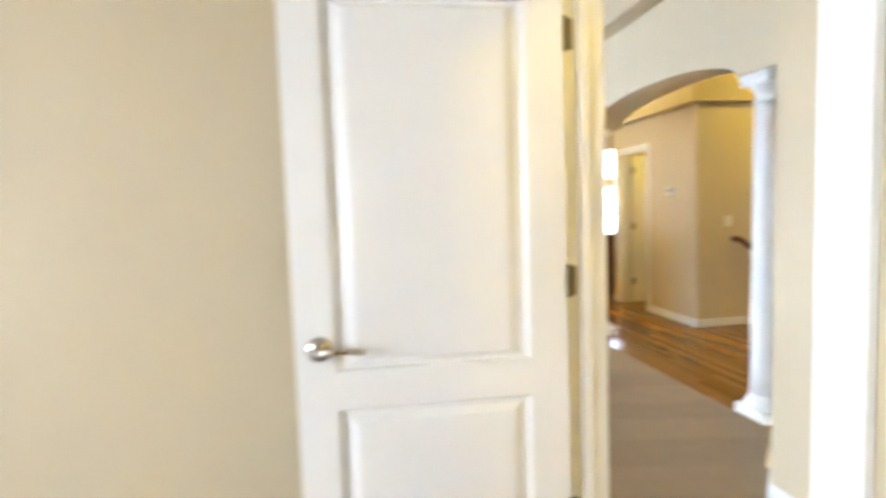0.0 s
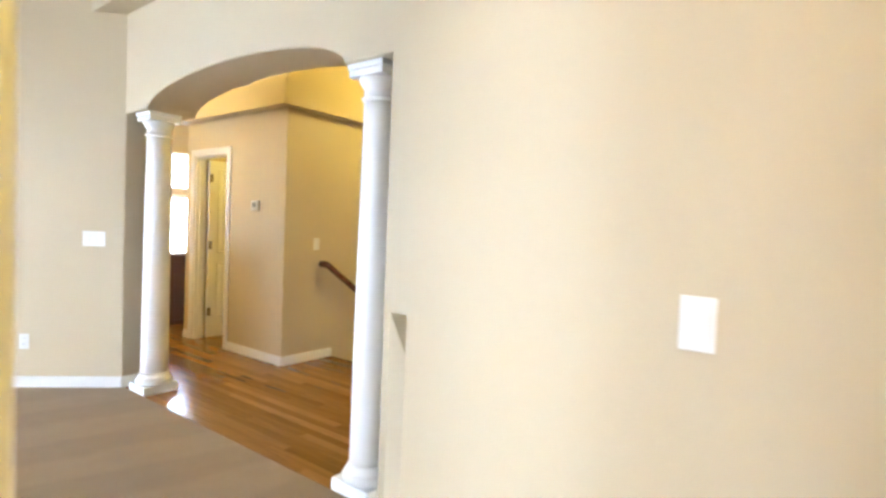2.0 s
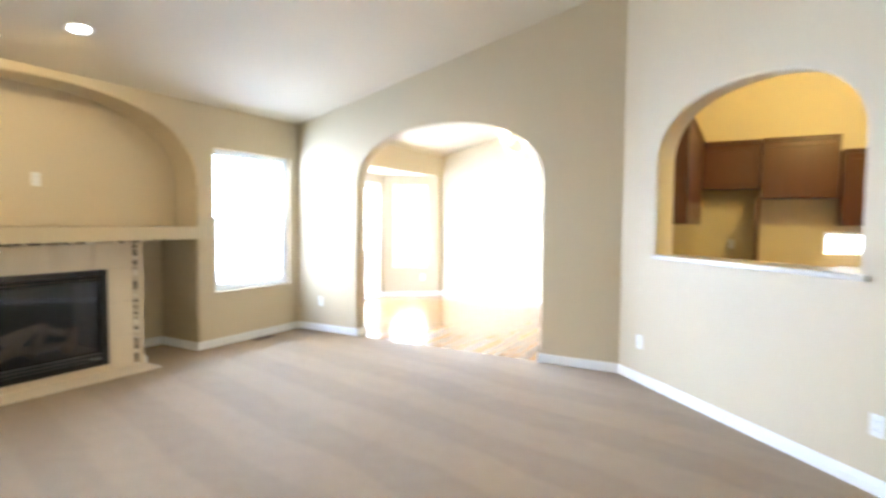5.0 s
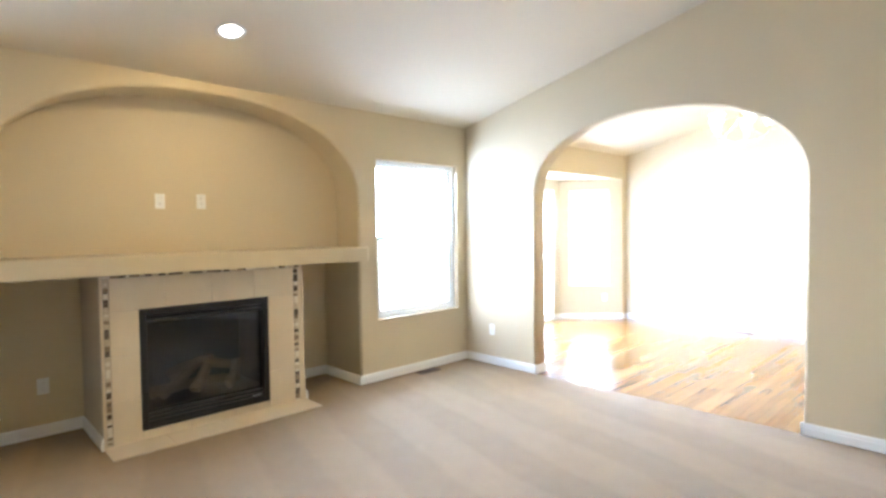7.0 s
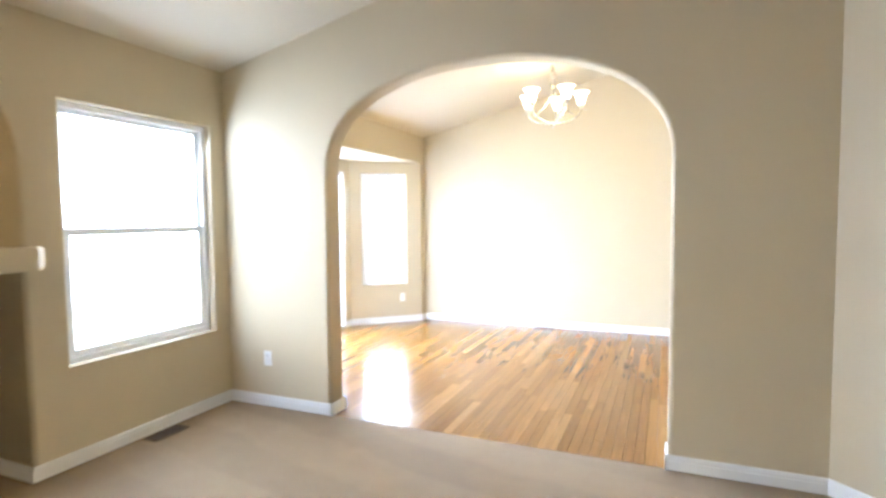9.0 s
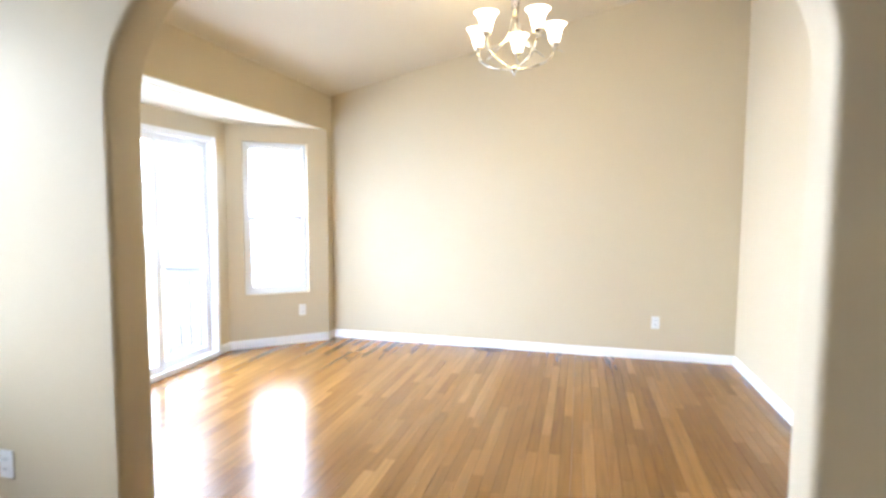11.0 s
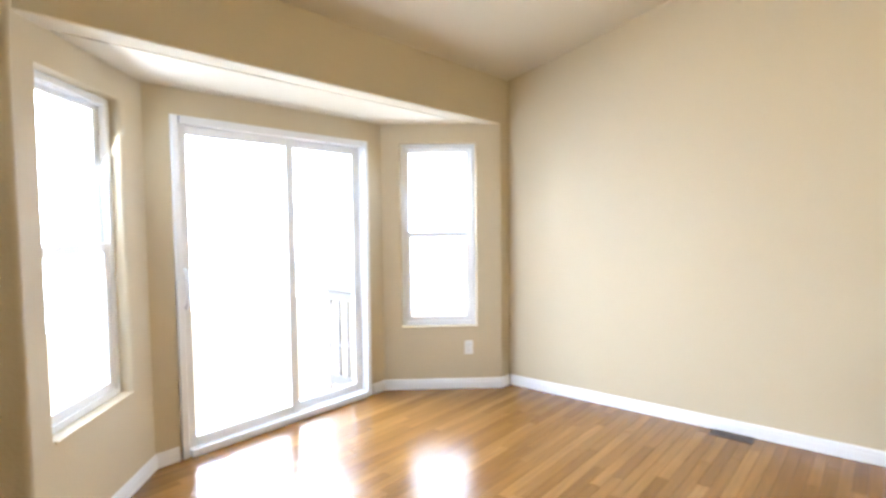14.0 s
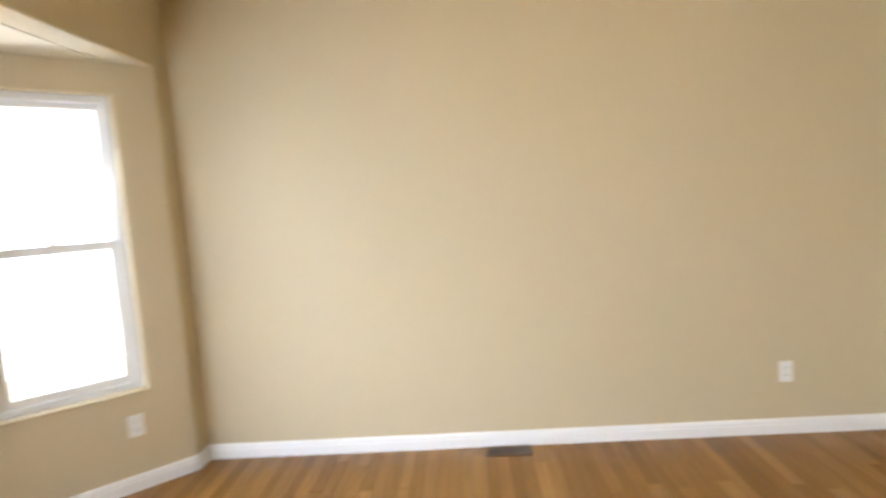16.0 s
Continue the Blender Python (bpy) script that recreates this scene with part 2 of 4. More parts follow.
def lathe(profile, seg=28, bm=None):
    """Turned shape from (radius, z) pairs."""
    bm = bm or bmesh.new()
    rings = []
    for r, z in profile:
        rings.append([bm.verts.new((r * math.cos(2 * math.pi * i / seg), r * math.sin(2 * math.pi * i / seg), z)) for i in range(seg)])
    for a, b in zip(rings, rings[1:]):
        for i in range(seg):
            bm.faces.new((a[i], a[(i + 1) % seg], b[(i + 1) % seg], b[i]))
    bm.faces.new(rings[0][::-1])
    bm.faces.new(rings[-1])
    return bm


def tube(points, r, seg=10, bm=None, r_end=None):
    bm = bm or bmesh.new()
    pts = [Vector(p) for p in points]
    rings = []
    for i, p in enumerate(pts):
        d = (pts[min(i + 1, len(pts) - 1)] - pts[max(i - 1, 0)]).normalized()
        a = d.cross(Vector((0.31, 0.17, 1))).normalized() if abs(d.z) < 0.98 else d.cross(Vector((1, 0.1, 0))).normalized()
        b = d.cross(a)
        k = r if r_end is None else r + (r_end - r) * i / (len(pts) - 1)
        rings.append([bm.verts.new(p + k * (math.cos(2 * math.pi * j / seg) * a + math.sin(2 * math.pi * j / seg) * b)) for j in range(seg)])
    for a, b in zip(rings, rings[1:]):
        for j in range(seg):
            bm.faces.new((a[j], a[(j + 1) % seg], b[(j + 1) % seg], b[j]))
    bm.faces.new(rings[0][::-1])
    bm.faces.new(rings[-1])
    return bm


def arch_path(u0, u1, z_spring, rise, n=2.2, steps=28):
    """Open path up one jamb, over a flattened arch, to the other jamb's spring."""
    c, h = (u0 + u1) / 2, (u1 - u0) / 2
    out = []
    for i in range(steps + 1):
        a = math.pi * i / steps
        cu, su = math.cos(a), math.sin(a)
        out.append((c - h * math.copysign(abs(cu) ** (2 / n), cu), z_spring + rise * su ** (2 / n)))
    return out


def offsets(path, closed, r):
    """Vectors of length r to the left of a path."""
    out = []
    k = len(path)
    for i in range(k):
        a = path[(i - 1) % k] if (closed or i) else path[i]
        b = path[(i + 1) % k] if (closed or i < k - 1) else path[i]
        d = Vector((b[0] - a[0], b[1] - a[1]))
        d = d.normalized() if d.length > 1e-9 else Vector((1, 0))
        out.append(Vector((-d.y, d.x)) * r)
    return out


def wall(name, p0, p1, thick, loop, holes=(), label="painted beige drywall wall", notch=None, r=0.018, material=None):
    """A wall slab. Its front face stands on p0-p1; it is thick to the left of p0-p1. loop: outline in (along, z).
    notch: (index, path) put into the outline after that corner, with rounded edges; holes: closed paths, clockwise, rounded too."""
    u = Vector((p1[0] - p0[0], p1[1] - p0[1])).normalized()
    nrm = Vector((-u.y, u.x))
    pts, offs = [Vector(q) for q in loop], [Vector((0, 0)) for _ in loop]
    if notch:
        i, path = notch
        pts = pts[:i + 1] + [Vector(q) for q in path] + pts[i + 1:]
        offs = offs[:i + 1] + offsets(path, False, r) + offs[i + 1:]
    loops = [(pts, offs)]
    for h in holes:
        loops.append(([Vector(q) for q in h], offsets(h, True, r)))
    bm = bmesh.new()

    def put(q, n):
        return bm.verts.new((p0[0] + u.x * q.x + nrm.x * n, p0[1] + u.y * q.x + nrm.y * n, q.y))

    steps = [0, 0.25, 0.5, 0.75, 1.0]
    front_all, back_all, flat = [], [], []
    for ps, os in loops:
        rings = []
        for s in steps:
            a = s * math.pi / 2
            rings.append([put(p + o * (1 - math.sin(a)), r * (1 - math.cos(a))) for p, o in zip(ps, os)])
        for s in reversed(steps):
            a = s * math.pi / 2
            rings.append([put(p + o * (1 - math.sin(a)), thick - r * (1 - math.cos(a))) for p, o in zip(ps, os)])
        k = len(ps)
        for ra, rb in zip(rings, rings[1:]):
            for i in range(k):
                j = (i + 1) % k
                f = bm.faces.new((ra[i], ra[j], rb[j], rb[i]))
                f.smooth = os[i].length > 0 and os[j].length > 0
        front_all += rings[0]
        back_all += rings[-1]
        flat.append([Vector((p.x + o.x, p.y + o.y, 0)) for p, o in zip(ps, os)])
    for tri in tessellate_polygon(flat):
        bm.faces.new([front_all[i] for i in tri])
        bm.faces.new([back_all[i] for i in reversed(tri)])
    ob = link(name, bm, material or WALL)
    return tagged(ob, label, "wall", kind="structure")


def rect(u0, u1, z0, z1):
    """A clockwise rectangle for a hole."""
    return [(u0, z0), (u0, z1), (u1, z1), (u1, z0)]


def slab(name, poly, z0, z1, material, label, category, kind="structure"):
    """A flat piece over a plan outline; z0 and z1 are heights or functions of (x, y)."""
    f0 = z0 if callable(z0) else (lambda x, y: z0)
    f1 = z1 if callable(z1) else (lambda x, y: z1)
    bm = bmesh.new()
    lo = [bm.verts.new((x, y, f0(x, y))) for x, y in poly]
    hi = [bm.verts.new((x, y, f1(x, y))) for x, y in poly]
    k = len(poly)
    for i in range(k):
        bm.faces.new((lo[i], lo[(i + 1) % k], hi[(i + 1) % k], hi[i]))
    for tri in tessellate_polygon([[Vector((x, y, 0)) for x, y in poly]]):
        bm.faces.new([lo[i] for i in reversed(tri)])
        bm.faces.new([hi[i] for i in tri])
    return tagged(link(name, bm, material), label, category, kind=kind)


def ceil_z(x):
    """Height of the vaulted ceiling."""
    return min(2.565 + 0.235 * (x + 3.19), 4.0)


def baseboard(p0, p1, h=0.085, d=0.013):
    """White baseboard along a wall foot, standing to the right of p0-p1, with a stepped and rounded top."""
    u = Vector((p1[0] - p0[0], p1[1] - p0[1]))
    length = u.length
    u.normalize()
    n = Vector((u.y, -u.x))
    prof = [(0, 0), (d, 0), (d, h * 0.62), (d * 0.8, h * 0.66), (d * 0.8, h * 0.78), (d * 0.62, h * 0.88), (d * 0.35, h * 0.97), (0, h)]
    bm = bmesh.new()
    ends = []
    for s in (0, length):
        ends.append([bm.verts.new((p0[0] + u.x * s + n.x * a, p0[1] + u.y * s + n.y * a, z)) for a, z in prof])
    k = len(prof)
    for i in range(k):
        bm.faces.new((ends[0][i], ends[0][(i + 1) % k], ends[1][(i + 1) % k], ends[1][i]))
    bm.faces.new(ends[0][::-1])
    bm.faces.new(ends[1])
    return tagged(link("baseboard", bm, TRIM), "white painted wooden baseboard along the wall foot", "baseboard", kind="structure")

# ---------------------------------------------------------------- floors, ground, ceilings


EXT = -3.19          # inner face of the outer wall
ARCH_Y = 7.385       # living side of the arched wall
DIN_Y = 7.55        # dining side of it
BACK_Y = 11.05       # dining back wall
HEAD_X = 2.85        # living side of the colonnade wall

slab("ground", [(-200, -200), (200, -200), (200, 200), (-200, 200)], -3.2, -3.0, GROUND, "dry pale ground around the house", "ground")
slab("floor_living", [(-3.82, 3.2), (EXT - 0.05, 3.2), (EXT - 0.05, 1.3), (1.12, 1.3), (1.12, -1.4), (2.5, -1.4), (2.5, 2.1), (2.865, 2.47),
                      (2.865, 5.28), (0.78, 7.385), (-3.25, 7.385), (-3.25, 6.02), (-3.82, 6.02)], -0.12, 0.0, CARPET,
     "beige cut-pile carpet with vacuum marks", "carpet")
slab("floor_bedroom", [(-3.2, -2.45), (1.12, -2.45), (1.12, 1.3), (-3.2, 1.3)], -0.12, 0.0, CARPET, "beige cut-pile bedroom carpet", "carpet")
slab("floor_dining_base", [(-4.1, 7.386), (0.95, 7.386), (0.95, 11.15), (-4.1, 11.15)], -0.14, -0.02, GROUT, "wooden sub-floor under the dining boards", "floor")
slab("floor_hall_base", [(2.866, 2.5), (4.715, 2.5), (4.715, 4.972), (8.2, 4.972), (8.2, 11.15), (0.951, 11.15), (0.951, 7.386), (0.80, 7.386), (2.866, 5.3)],
     -0.14, -0.02, GROUT, "wooden sub-floor under the hall boards", "floor")
slab("ceiling_vault", [(-3.5, -2.6), (2.917, -2.6), (2.917, 11.3), (-3.5, 11.3)], lambda x, y: 2.565 + 0.235 * (x + 3.19), lambda x, y: 2.765 + 0.235 * (x + 3.19),
     CEIL, "off-white textured vaulted ceiling", "ceiling")
slab("ceiling_hall", [(2.917, -2.6), (8.3, -2.6), (8.3, 11.3), (2.917, 11.3)], 4.0, 4.2, CEIL, "off-white flat hall ceiling", "ceiling")

# ---------------------------------------------------------------- walls
cz = ceil_z
# outer wall of the living room with the fireplace niche and a window; along runs north from y = 1.36
NICHE = (3.28, 5.94)
Y0 = 1.36
niche_path = [(NICHE[0] - 3.05, 0)] + arch_path(NICHE[0] - 3.05, NICHE[1] - 3.05, 1.72, 0.77, 2.25, 36) + [(NICHE[1] - 3.05, 0)]
WIN_Z = (0.585, 2.13)
# the hole here is for the added, unseen south window
wall("wall_west_south", (EXT, Y0), (EXT, 3.05), 0.16, [(0, 0), (1.69, 0), (1.69, 2.565), (0, 2.565)], [rect(0.61, 1.69 - 0.02, *WIN_Z)])
wall("wall_west_niche", (EXT, 3.05), (EXT, 6.10), 0.61, [(0, 0), (3.05, 0), (3.05, 2.565), (0, 2.565)], notch=(0, niche_path), r=0.025)
wall("wall_west_north", (EXT, 6.10), (EXT, 7.45), 0.16, [(0, 0), (1.35, 0), (1.35, 2.565), (0, 2.565)], [rect(0.06, 1.15, *WIN_Z)])
wall("wall_niche_upper", (-3.53, 3.285), (-3.53, 5.935), 0.268, [(0, 1.296), (2.65, 1.296), (2.65, 2.54), (0, 2.54)])
wall("wall_niche_back", (-3.80, 3.0), (-3.80, 6.15), 0.12, [(0, 0), (3.15, 0), (3.15, 2.565), (0, 2.565)])
# arched wall between living and dining rooms
AX0, AX1 = -2.245, 0.015
arch = [(AX0 - EXT, 0)] + arch_path(AX0 - EXT, AX1 - EXT, 1.76, 0.655, 2.25, 40) + [(AX1 - EXT, 0)]
wall("wall_arch", (EXT, ARCH_Y), (0.86, ARCH_Y), DIN_Y - ARCH_Y, [(0, 0), (0.86 - EXT, 0), (0.86 - EXT, cz(0.86)), (0, cz(EXT))], notch=(0, arch), r=0.025)
# slanting wall with the pass-through
DG0, DG1 = Vector((0.775, 7.385)), Vector((2.85, 5.272))
DGL = (DG1 - DG0).length
PU0, PU1, PZ = 0.467, 2.122, 1.09
pass_hole = [(PU0, PZ)] + arch_path(PU0, PU1, 1.86, 0.475, 2.25, 28) + [(PU1, PZ)]
wall("wall_pass_through", DG0, DG1, 0.17, [(0, 0), (DGL, 0), (DGL, cz(2.85)), (0, cz(0.775))], [pass_hole], r=0.022)
# colonnade wall with the hall arch
HY0 = 5.46
head = [(HY0 - 5.272, 0), (HY0 - 5.272, 2.145)] + [(u, z) for u, z in arch_path(HY0 - 4.92, HY0 - 2.78, 2.14, 0.185, 2.0, 30)] + [(HY0 - 2.46, 2.145), (HY0 - 2.46, 0)]
wall("wall_colonnade", (HEAD_X, HY0), (HEAD_X, 1.7), 0.37, [(0, 0), (HY0 - 1.7, 0), (HY0 - 1.7, 4.0), (0, 4.0)], notch=(0, head), r=0.012)
slab("trim_header_ledge", [(2.67, 1.8), (2.848, 1.8), (2.848, 5.30), (2.67, 5.48)], 2.90, 3.16, WALL, "painted drywall ledge along the colonnade wall", "ledge")
slab("wall_corner_ledge", [(2.281, 1.816), (2.848, 2.41), (2.848, 1.78), (2.281, 1.78)], 0.0, 0.96, WALL, "low slanting drywall half wall with a flat top", "wall")
# vestibule
wall("wall_switch", (2.28, 1.815), (2.28, -1.4), 0.569, [(0, 0), (3.215, 0), (3.215, 3.9), (0, 3.9)])
# bedroom
DOOR_Y0, DOOR_Y1, DOOR_X = 0.318, 1.17, 1.035
HALL_SIDE = DOOR_X + 0.12
wall("wall_bedroom_door", (DOOR_X, 1.36), (DOOR_X, -2.45), 0.12, [(0, 0), (3.81, 0), (3.81, 3.5), (0, 3.5)],
     notch=(0, [(1.36 - DOOR_Y1, 0), (1.36 - DOOR_Y1, 2.06), (1.36 - DOOR_Y0, 2.06), (1.36 - DOOR_Y0, 0)]), r=0.003)
wall("wall_bedroom_north", (-3.35, 1.36), (HALL_SIDE, 1.36), 0.12, [(0, 0), (4.505, 0), (4.505, cz(1.155)), (0, cz(-3.35))])
# the hole here is for the added, unseen bedroom window
wall("wall_bedroom_west", (-3.2, -2.6), (-3.2, 1.36), 0.15, [(0, 0), (3.96, 0), (3.96, 2.56), (0, 2.56)], [rect(0.65, 2.35, 0.85, 2.15)])
wall("wall_bedroom_south", (1.18, -2.45), (-3.35, -2.45), 0.16, [(0, 0), (4.53, 0), (4.53, 2.53), (0, 3.5)])
wall("wall_vestibule_end", (2.28, -1.4), (HALL_SIDE, -1.4), 0.12, [(0, 0), (1.125, 0), (1.125, 3.58), (0, 3.88)])
# dining room
wall("wall_dining_north", (-3.33, BACK_Y), (0.90, BACK_Y), 0.16, [(0, 0), (4.23, 0), (4.23, cz(0.9)), (0, cz(-3.33))])
wall("wall_dining_east", (0.78, BACK_Y), (0.78, 7.48), 0.12, [(0, 0), (3.57, 0), (3.57, cz(0.8)), (0, cz(0.8))])
BAY_Z = 2.20
DX = -3.17
wall("wall_dining_west", (DX, 7.50), (DX, 11.10), 0.16, [(0, 0), (3.60, 0), (3.60, 2.57), (0, 2.57)],
     notch=(0, [(0.23, 0), (0.23, BAY_Z), (3.43, BAY_Z), (3.43, 0)]), r=0.015)
BAY = [Vector((DX, 7.73)), Vector((-3.90, 8.45)), Vector((-3.90, 10.27)), Vector((DX, 10.93))]
BL = (BAY[3] - BAY[2]).length
BLL = (BAY[1] - BAY[0]).length
BW_Z = (0.525, 2.045)
wall("wall_bay_left", BAY[0], BAY[1], 0.15, [(0, 0), (BLL, 0), (BLL, 2.3), (0, 2.3)], [rect(0.14, 0.79, *BW_Z)])
wall("wall_bay_front", BAY[1], BAY[2], 0.15, [(0, 0), (1.82, 0), (1.82, 2.3), (0, 2.3)],
     notch=(0, [(0.15, 0), (0.15, 2.045), (1.665, 2.045), (1.665, 0)]), r=0.006)
wall("wall_bay_right", BAY[2], BAY[3], 0.15, [(0, 0), (BL, 0), (BL, 2.3), (0, 2.3)], [rect(0.155, 0.775, *BW_Z)])
slab("ceiling_bay", [(-3.333, 7.70), (-3.333, 11.02), (-4.06, 10.30), (-4.06, 8.42)], BAY_Z, BAY_Z + 0.12, CEIL, "off-white flat ceiling of the window bay", "ceiling")
# kitchen and hall
wall("wall_kitchen_north", (0.90, 10.03), (4.40, 10.03), 0.12, [(0, 0), (3.5, 0), (3.5, 4.0), (0, 3.53)], [rect(1.68, 2.5, 1.05, 1.29)])
wall("wall_nook_west", (4.40, 10.15), (4.40, 11.0), 0.12, [(0, 0), (0.85, 0), (0.85, 4.0), (0, 4.0)])
wall("wall_nook_north", (4.28, 11.0), (8.3, 11.0), 0.16, [(0, 0), (4.02, 0), (4.02, 4.0), (0, 4.0)], [rect(1.0, 2.6, 0.5, 1.80), rect(1.0, 2.6, 1.93, 2.60)])
wall("wall_hall_east", (8.2, 11.1), (8.2, 2.4), 0.15, [(0, -2.8), (8.7, -2.8), (8.7, 4.0), (0, 4.0)])
wall("wall_hall_south", (8.2, 2.40), (3.22, 2.40), 0.12, [(0, -2.8), (4.98, -2.8), (4.98, 4.0), (0, 4.0)])
HALL_X, HALL_Y = 4.11, 4.96
wall("wall_closet_west", (HALL_X, 6.80), (HALL_X, HALL_Y), 0.12, [(0, 0), (1.84, 0), (1.84, 2.42), (0, 2.42)],
     notch=(0, [(0.185, 0), (0.185, 2.05), (0.845, 2.05), (0.845, 0)]), r=0.003)
wall("wall_stair", (HALL_X + 0.12, HALL_Y), (8.2, HALL_Y), 0.12, [(0, -2.8), (3.97, -2.8), (3.97, 2.42), (0, 2.42)])
wall("wall_closet_north", (8.2, 6.80), (HALL_X + 0.12, 6.80), 0.12, [(0, 0), (3.97, 0), (3.97, 2.42), (0, 2.42)])
wall("wall_closet_back", (5.4, 6.8), (5.4, 5.08), 0.1, [(0, 0), (1.72, 0), (1.72, 2.42), (0, 2.42)])
slab("trim_plant_ledge", [(4.0, 4.85), (8.2, 4.85), (8.2, 6.91), (4.0, 6.91)], 2.422, 2.655, WALL, "painted drywall plant ledge over the hall closet", "ledge")
slab("wall_upper_hall", [(4.16, 5.03), (8.2, 5.03), (8.2, 5.64), (4.16, 5.64)], 2.656, 4.0, WALL, "painted upper hall wall above the plant ledge", "wall")
slab("floor_lower", [(4.6, 2.4), (8.3, 2.4), (8.3, 5.0), (4.6, 5.0)], -2.9, -2.8, CARPET, "carpeted lower level at the stair foot", "floor")
slab("wall_stairwell_west", [(4.62, 2.5), (4.72, 2.5), (4.72, 4.96), (4.62, 4.96)], -2.8, -0.14, WALL, "painted stairwell wall under the hall floor", "wall")

# baseboards
for p0, p1 in [((EXT, 6.10), (EXT, ARCH_Y)), ((EXT, 5.94), (EXT, 6.10)), ((EXT, Y0 + 0.12), (EXT, NICHE[0])),
               ((-3.80, 3.28), (-3.80, 3.86)), ((-3.80, 5.36), (-3.80, 5.94)), ((-3.166, 5.3605), (-3.80, 5.3605)), ((-3.80, 3.8595), (-3.166, 3.8595)), ((-3.80, 5.94), (EXT + 0.013, 5.94)), ((EXT + 0.013, 3.28), (-3.80, 3.28)),
               ((EXT, ARCH_Y), (AX0 + 0.013, ARCH_Y)), ((AX1 - 0.013, ARCH_Y), (0.775, ARCH_Y)), (DG0, DG1),
               ((AX0, ARCH_Y - 0.013), (AX0, DIN_Y + 0.013)), ((AX1, DIN_Y + 0.013), (AX1, ARCH_Y - 0.013)),
               ((AX0 + 0.013, DIN_Y), (DX, DIN_Y)), ((0.78, DIN_Y), (AX1 - 0.013, DIN_Y)),
               ((DX, DIN_Y), (DX, 7.73)), (BAY[0], BAY[1]), (BAY[1], (-3.90, 8.585)), ((-3.90, 10.13), BAY[2]), (BAY[2], BAY[3]), ((DX, 10.93), (DX, BACK_Y)),
               ((DX, BACK_Y), (0.78, BACK_Y)), ((0.78, BACK_Y), (0.78, DIN_Y)),
               ((2.85, 5.272), (3.22, 5.272)), ((2.848, 2.41), (2.281, 1.816)), ((2.28, 1.815), (2.28, -1.4)), ((2.28, -1.4), (HALL_SIDE, -1.4)),
               ((HALL_X, 6.80), (HALL_X, 6.695)), ((HALL_X, 5.895), (HALL_X, HALL_Y)), ((HALL_X, HALL_Y), (4.715, HALL_Y)),
               ((-3.2, 1.36), (DOOR_X, 1.36)), ((DOOR_X, 0.24), (DOOR_X, -2.45)), ((HALL_SIDE, 1.48), (EXT, 1.48)), ((HALL_SIDE, -1.4), (HALL_SIDE, 0.24))]:
    baseboard(p0, p1)

# ---------------------------------------------------------------- windows and doors


def wall_pose(p0, p1, u, n=0.0, z=0.0):
    """Pose with x along the wall, y into its thickness, z up."""
    a = math.atan2(p1[1] - p0[1], p1[0] - p0[0])
    return Matrix.Translation((p0[0] + math.cos(a) * u - math.sin(a) * n, p0[1] + math.sin(a) * u + math.cos(a) * n, z)) @ Matrix.Rotation(a, 4, "Z")


def bars(x0, x1, z0, z1, w, y0, y1, bevel=0.004):
    """Four mitred-looking bars round a rectangle."""
    bm = bmesh.new()
    box(x0, x0 + w, y0, y1, z0, z1, bevel, 1, bm)
    box(x1 - w, x1, y0, y1, z0, z1, bevel, 1, bm)
    box(x0 + w, x1 - w, y0, y1, z0, z0 + w, bevel, 1, bm)
    box(x0 + w, x1 - w, y0, y1, z1 - w, z1, bevel, 1, bm)
    return bm


def pane(x0, x1, z0, z1, y, parent):
    ob = part("pane", box(x0, x1, y, y + 0.006, z0, z1), GLASS, parent, "clear window glass")
    ob.visible_shadow = False
    return ob


def window(name, m, w, z0, z1, label, deep=0.085, transom=False):
    """Single-hung vinyl window in a drywall return."""
    t = thing(name, label, "window", m, kind="structure")
    h = z1 - z0
    part("window_frame", bars(0, w, z0, z1, 0.038, deep - 0.03, deep + 0.045), VINYL, t)
    mid = z0 + h * 0.505
    up = part("upper_sash", bars(0.032, w - 0.032, mid - 0.024, z1 - 0.032, 0.036, deep + 0.008, deep + 0.03), VINYL, t)
    pane(0.064, w - 0.064, mid + 0.01, z1 - 0.06, deep + 0.016, up)
    low = part("lower_sash", bars(0.032, w - 0.032, z0 + 0.032, mid + 0.024, 0.046, deep - 0.018, deep + 0.006), VINYL, t)
    pane(0.074, w - 0.074, z0 + 0.074, mid - 0.018, deep - 0.010, low)
    part("latch", box(w / 2 - 0.025, w / 2 + 0.025, deep - 0.026, deep - 0.004, mid + 0.0245, mid + 0.038, 0.003), VINYL, low)
    part("window_sill", box(0.0, w, -0.012, deep - 0.032, z0 - 0.012, z0 + 0.004, 0.004, 2), WALL, t)
    return t


window("window_1", wall_pose((EXT, 6.10), (EXT, 7.45), 0.06), 1.09, *WIN_Z, "white vinyl single-hung window beside the fireplace")
# out of view, mirrored from the north side to let fill light in
window("unseen_window_2", wall_pose((EXT, Y0), (EXT, 3.05), 0.61), 1.06, *WIN_Z, "white vinyl single-hung window beside the fireplace")
window("window_3", wall_pose(BAY[0], BAY[1], 0.14), 0.65, *BW_Z, "narrow white vinyl window in the bay's slanting wall")
window("window_4", wall_pose(BAY[2], BAY[3], 0.155), 0.62, *BW_Z, "narrow white vinyl window in the bay's slanting wall")
window("window_5", wall_pose((4.28, 11.0), (8.3, 11.0), 1.0), 1.6, 0.5, 1.80, "bright white window at the end of the hall")
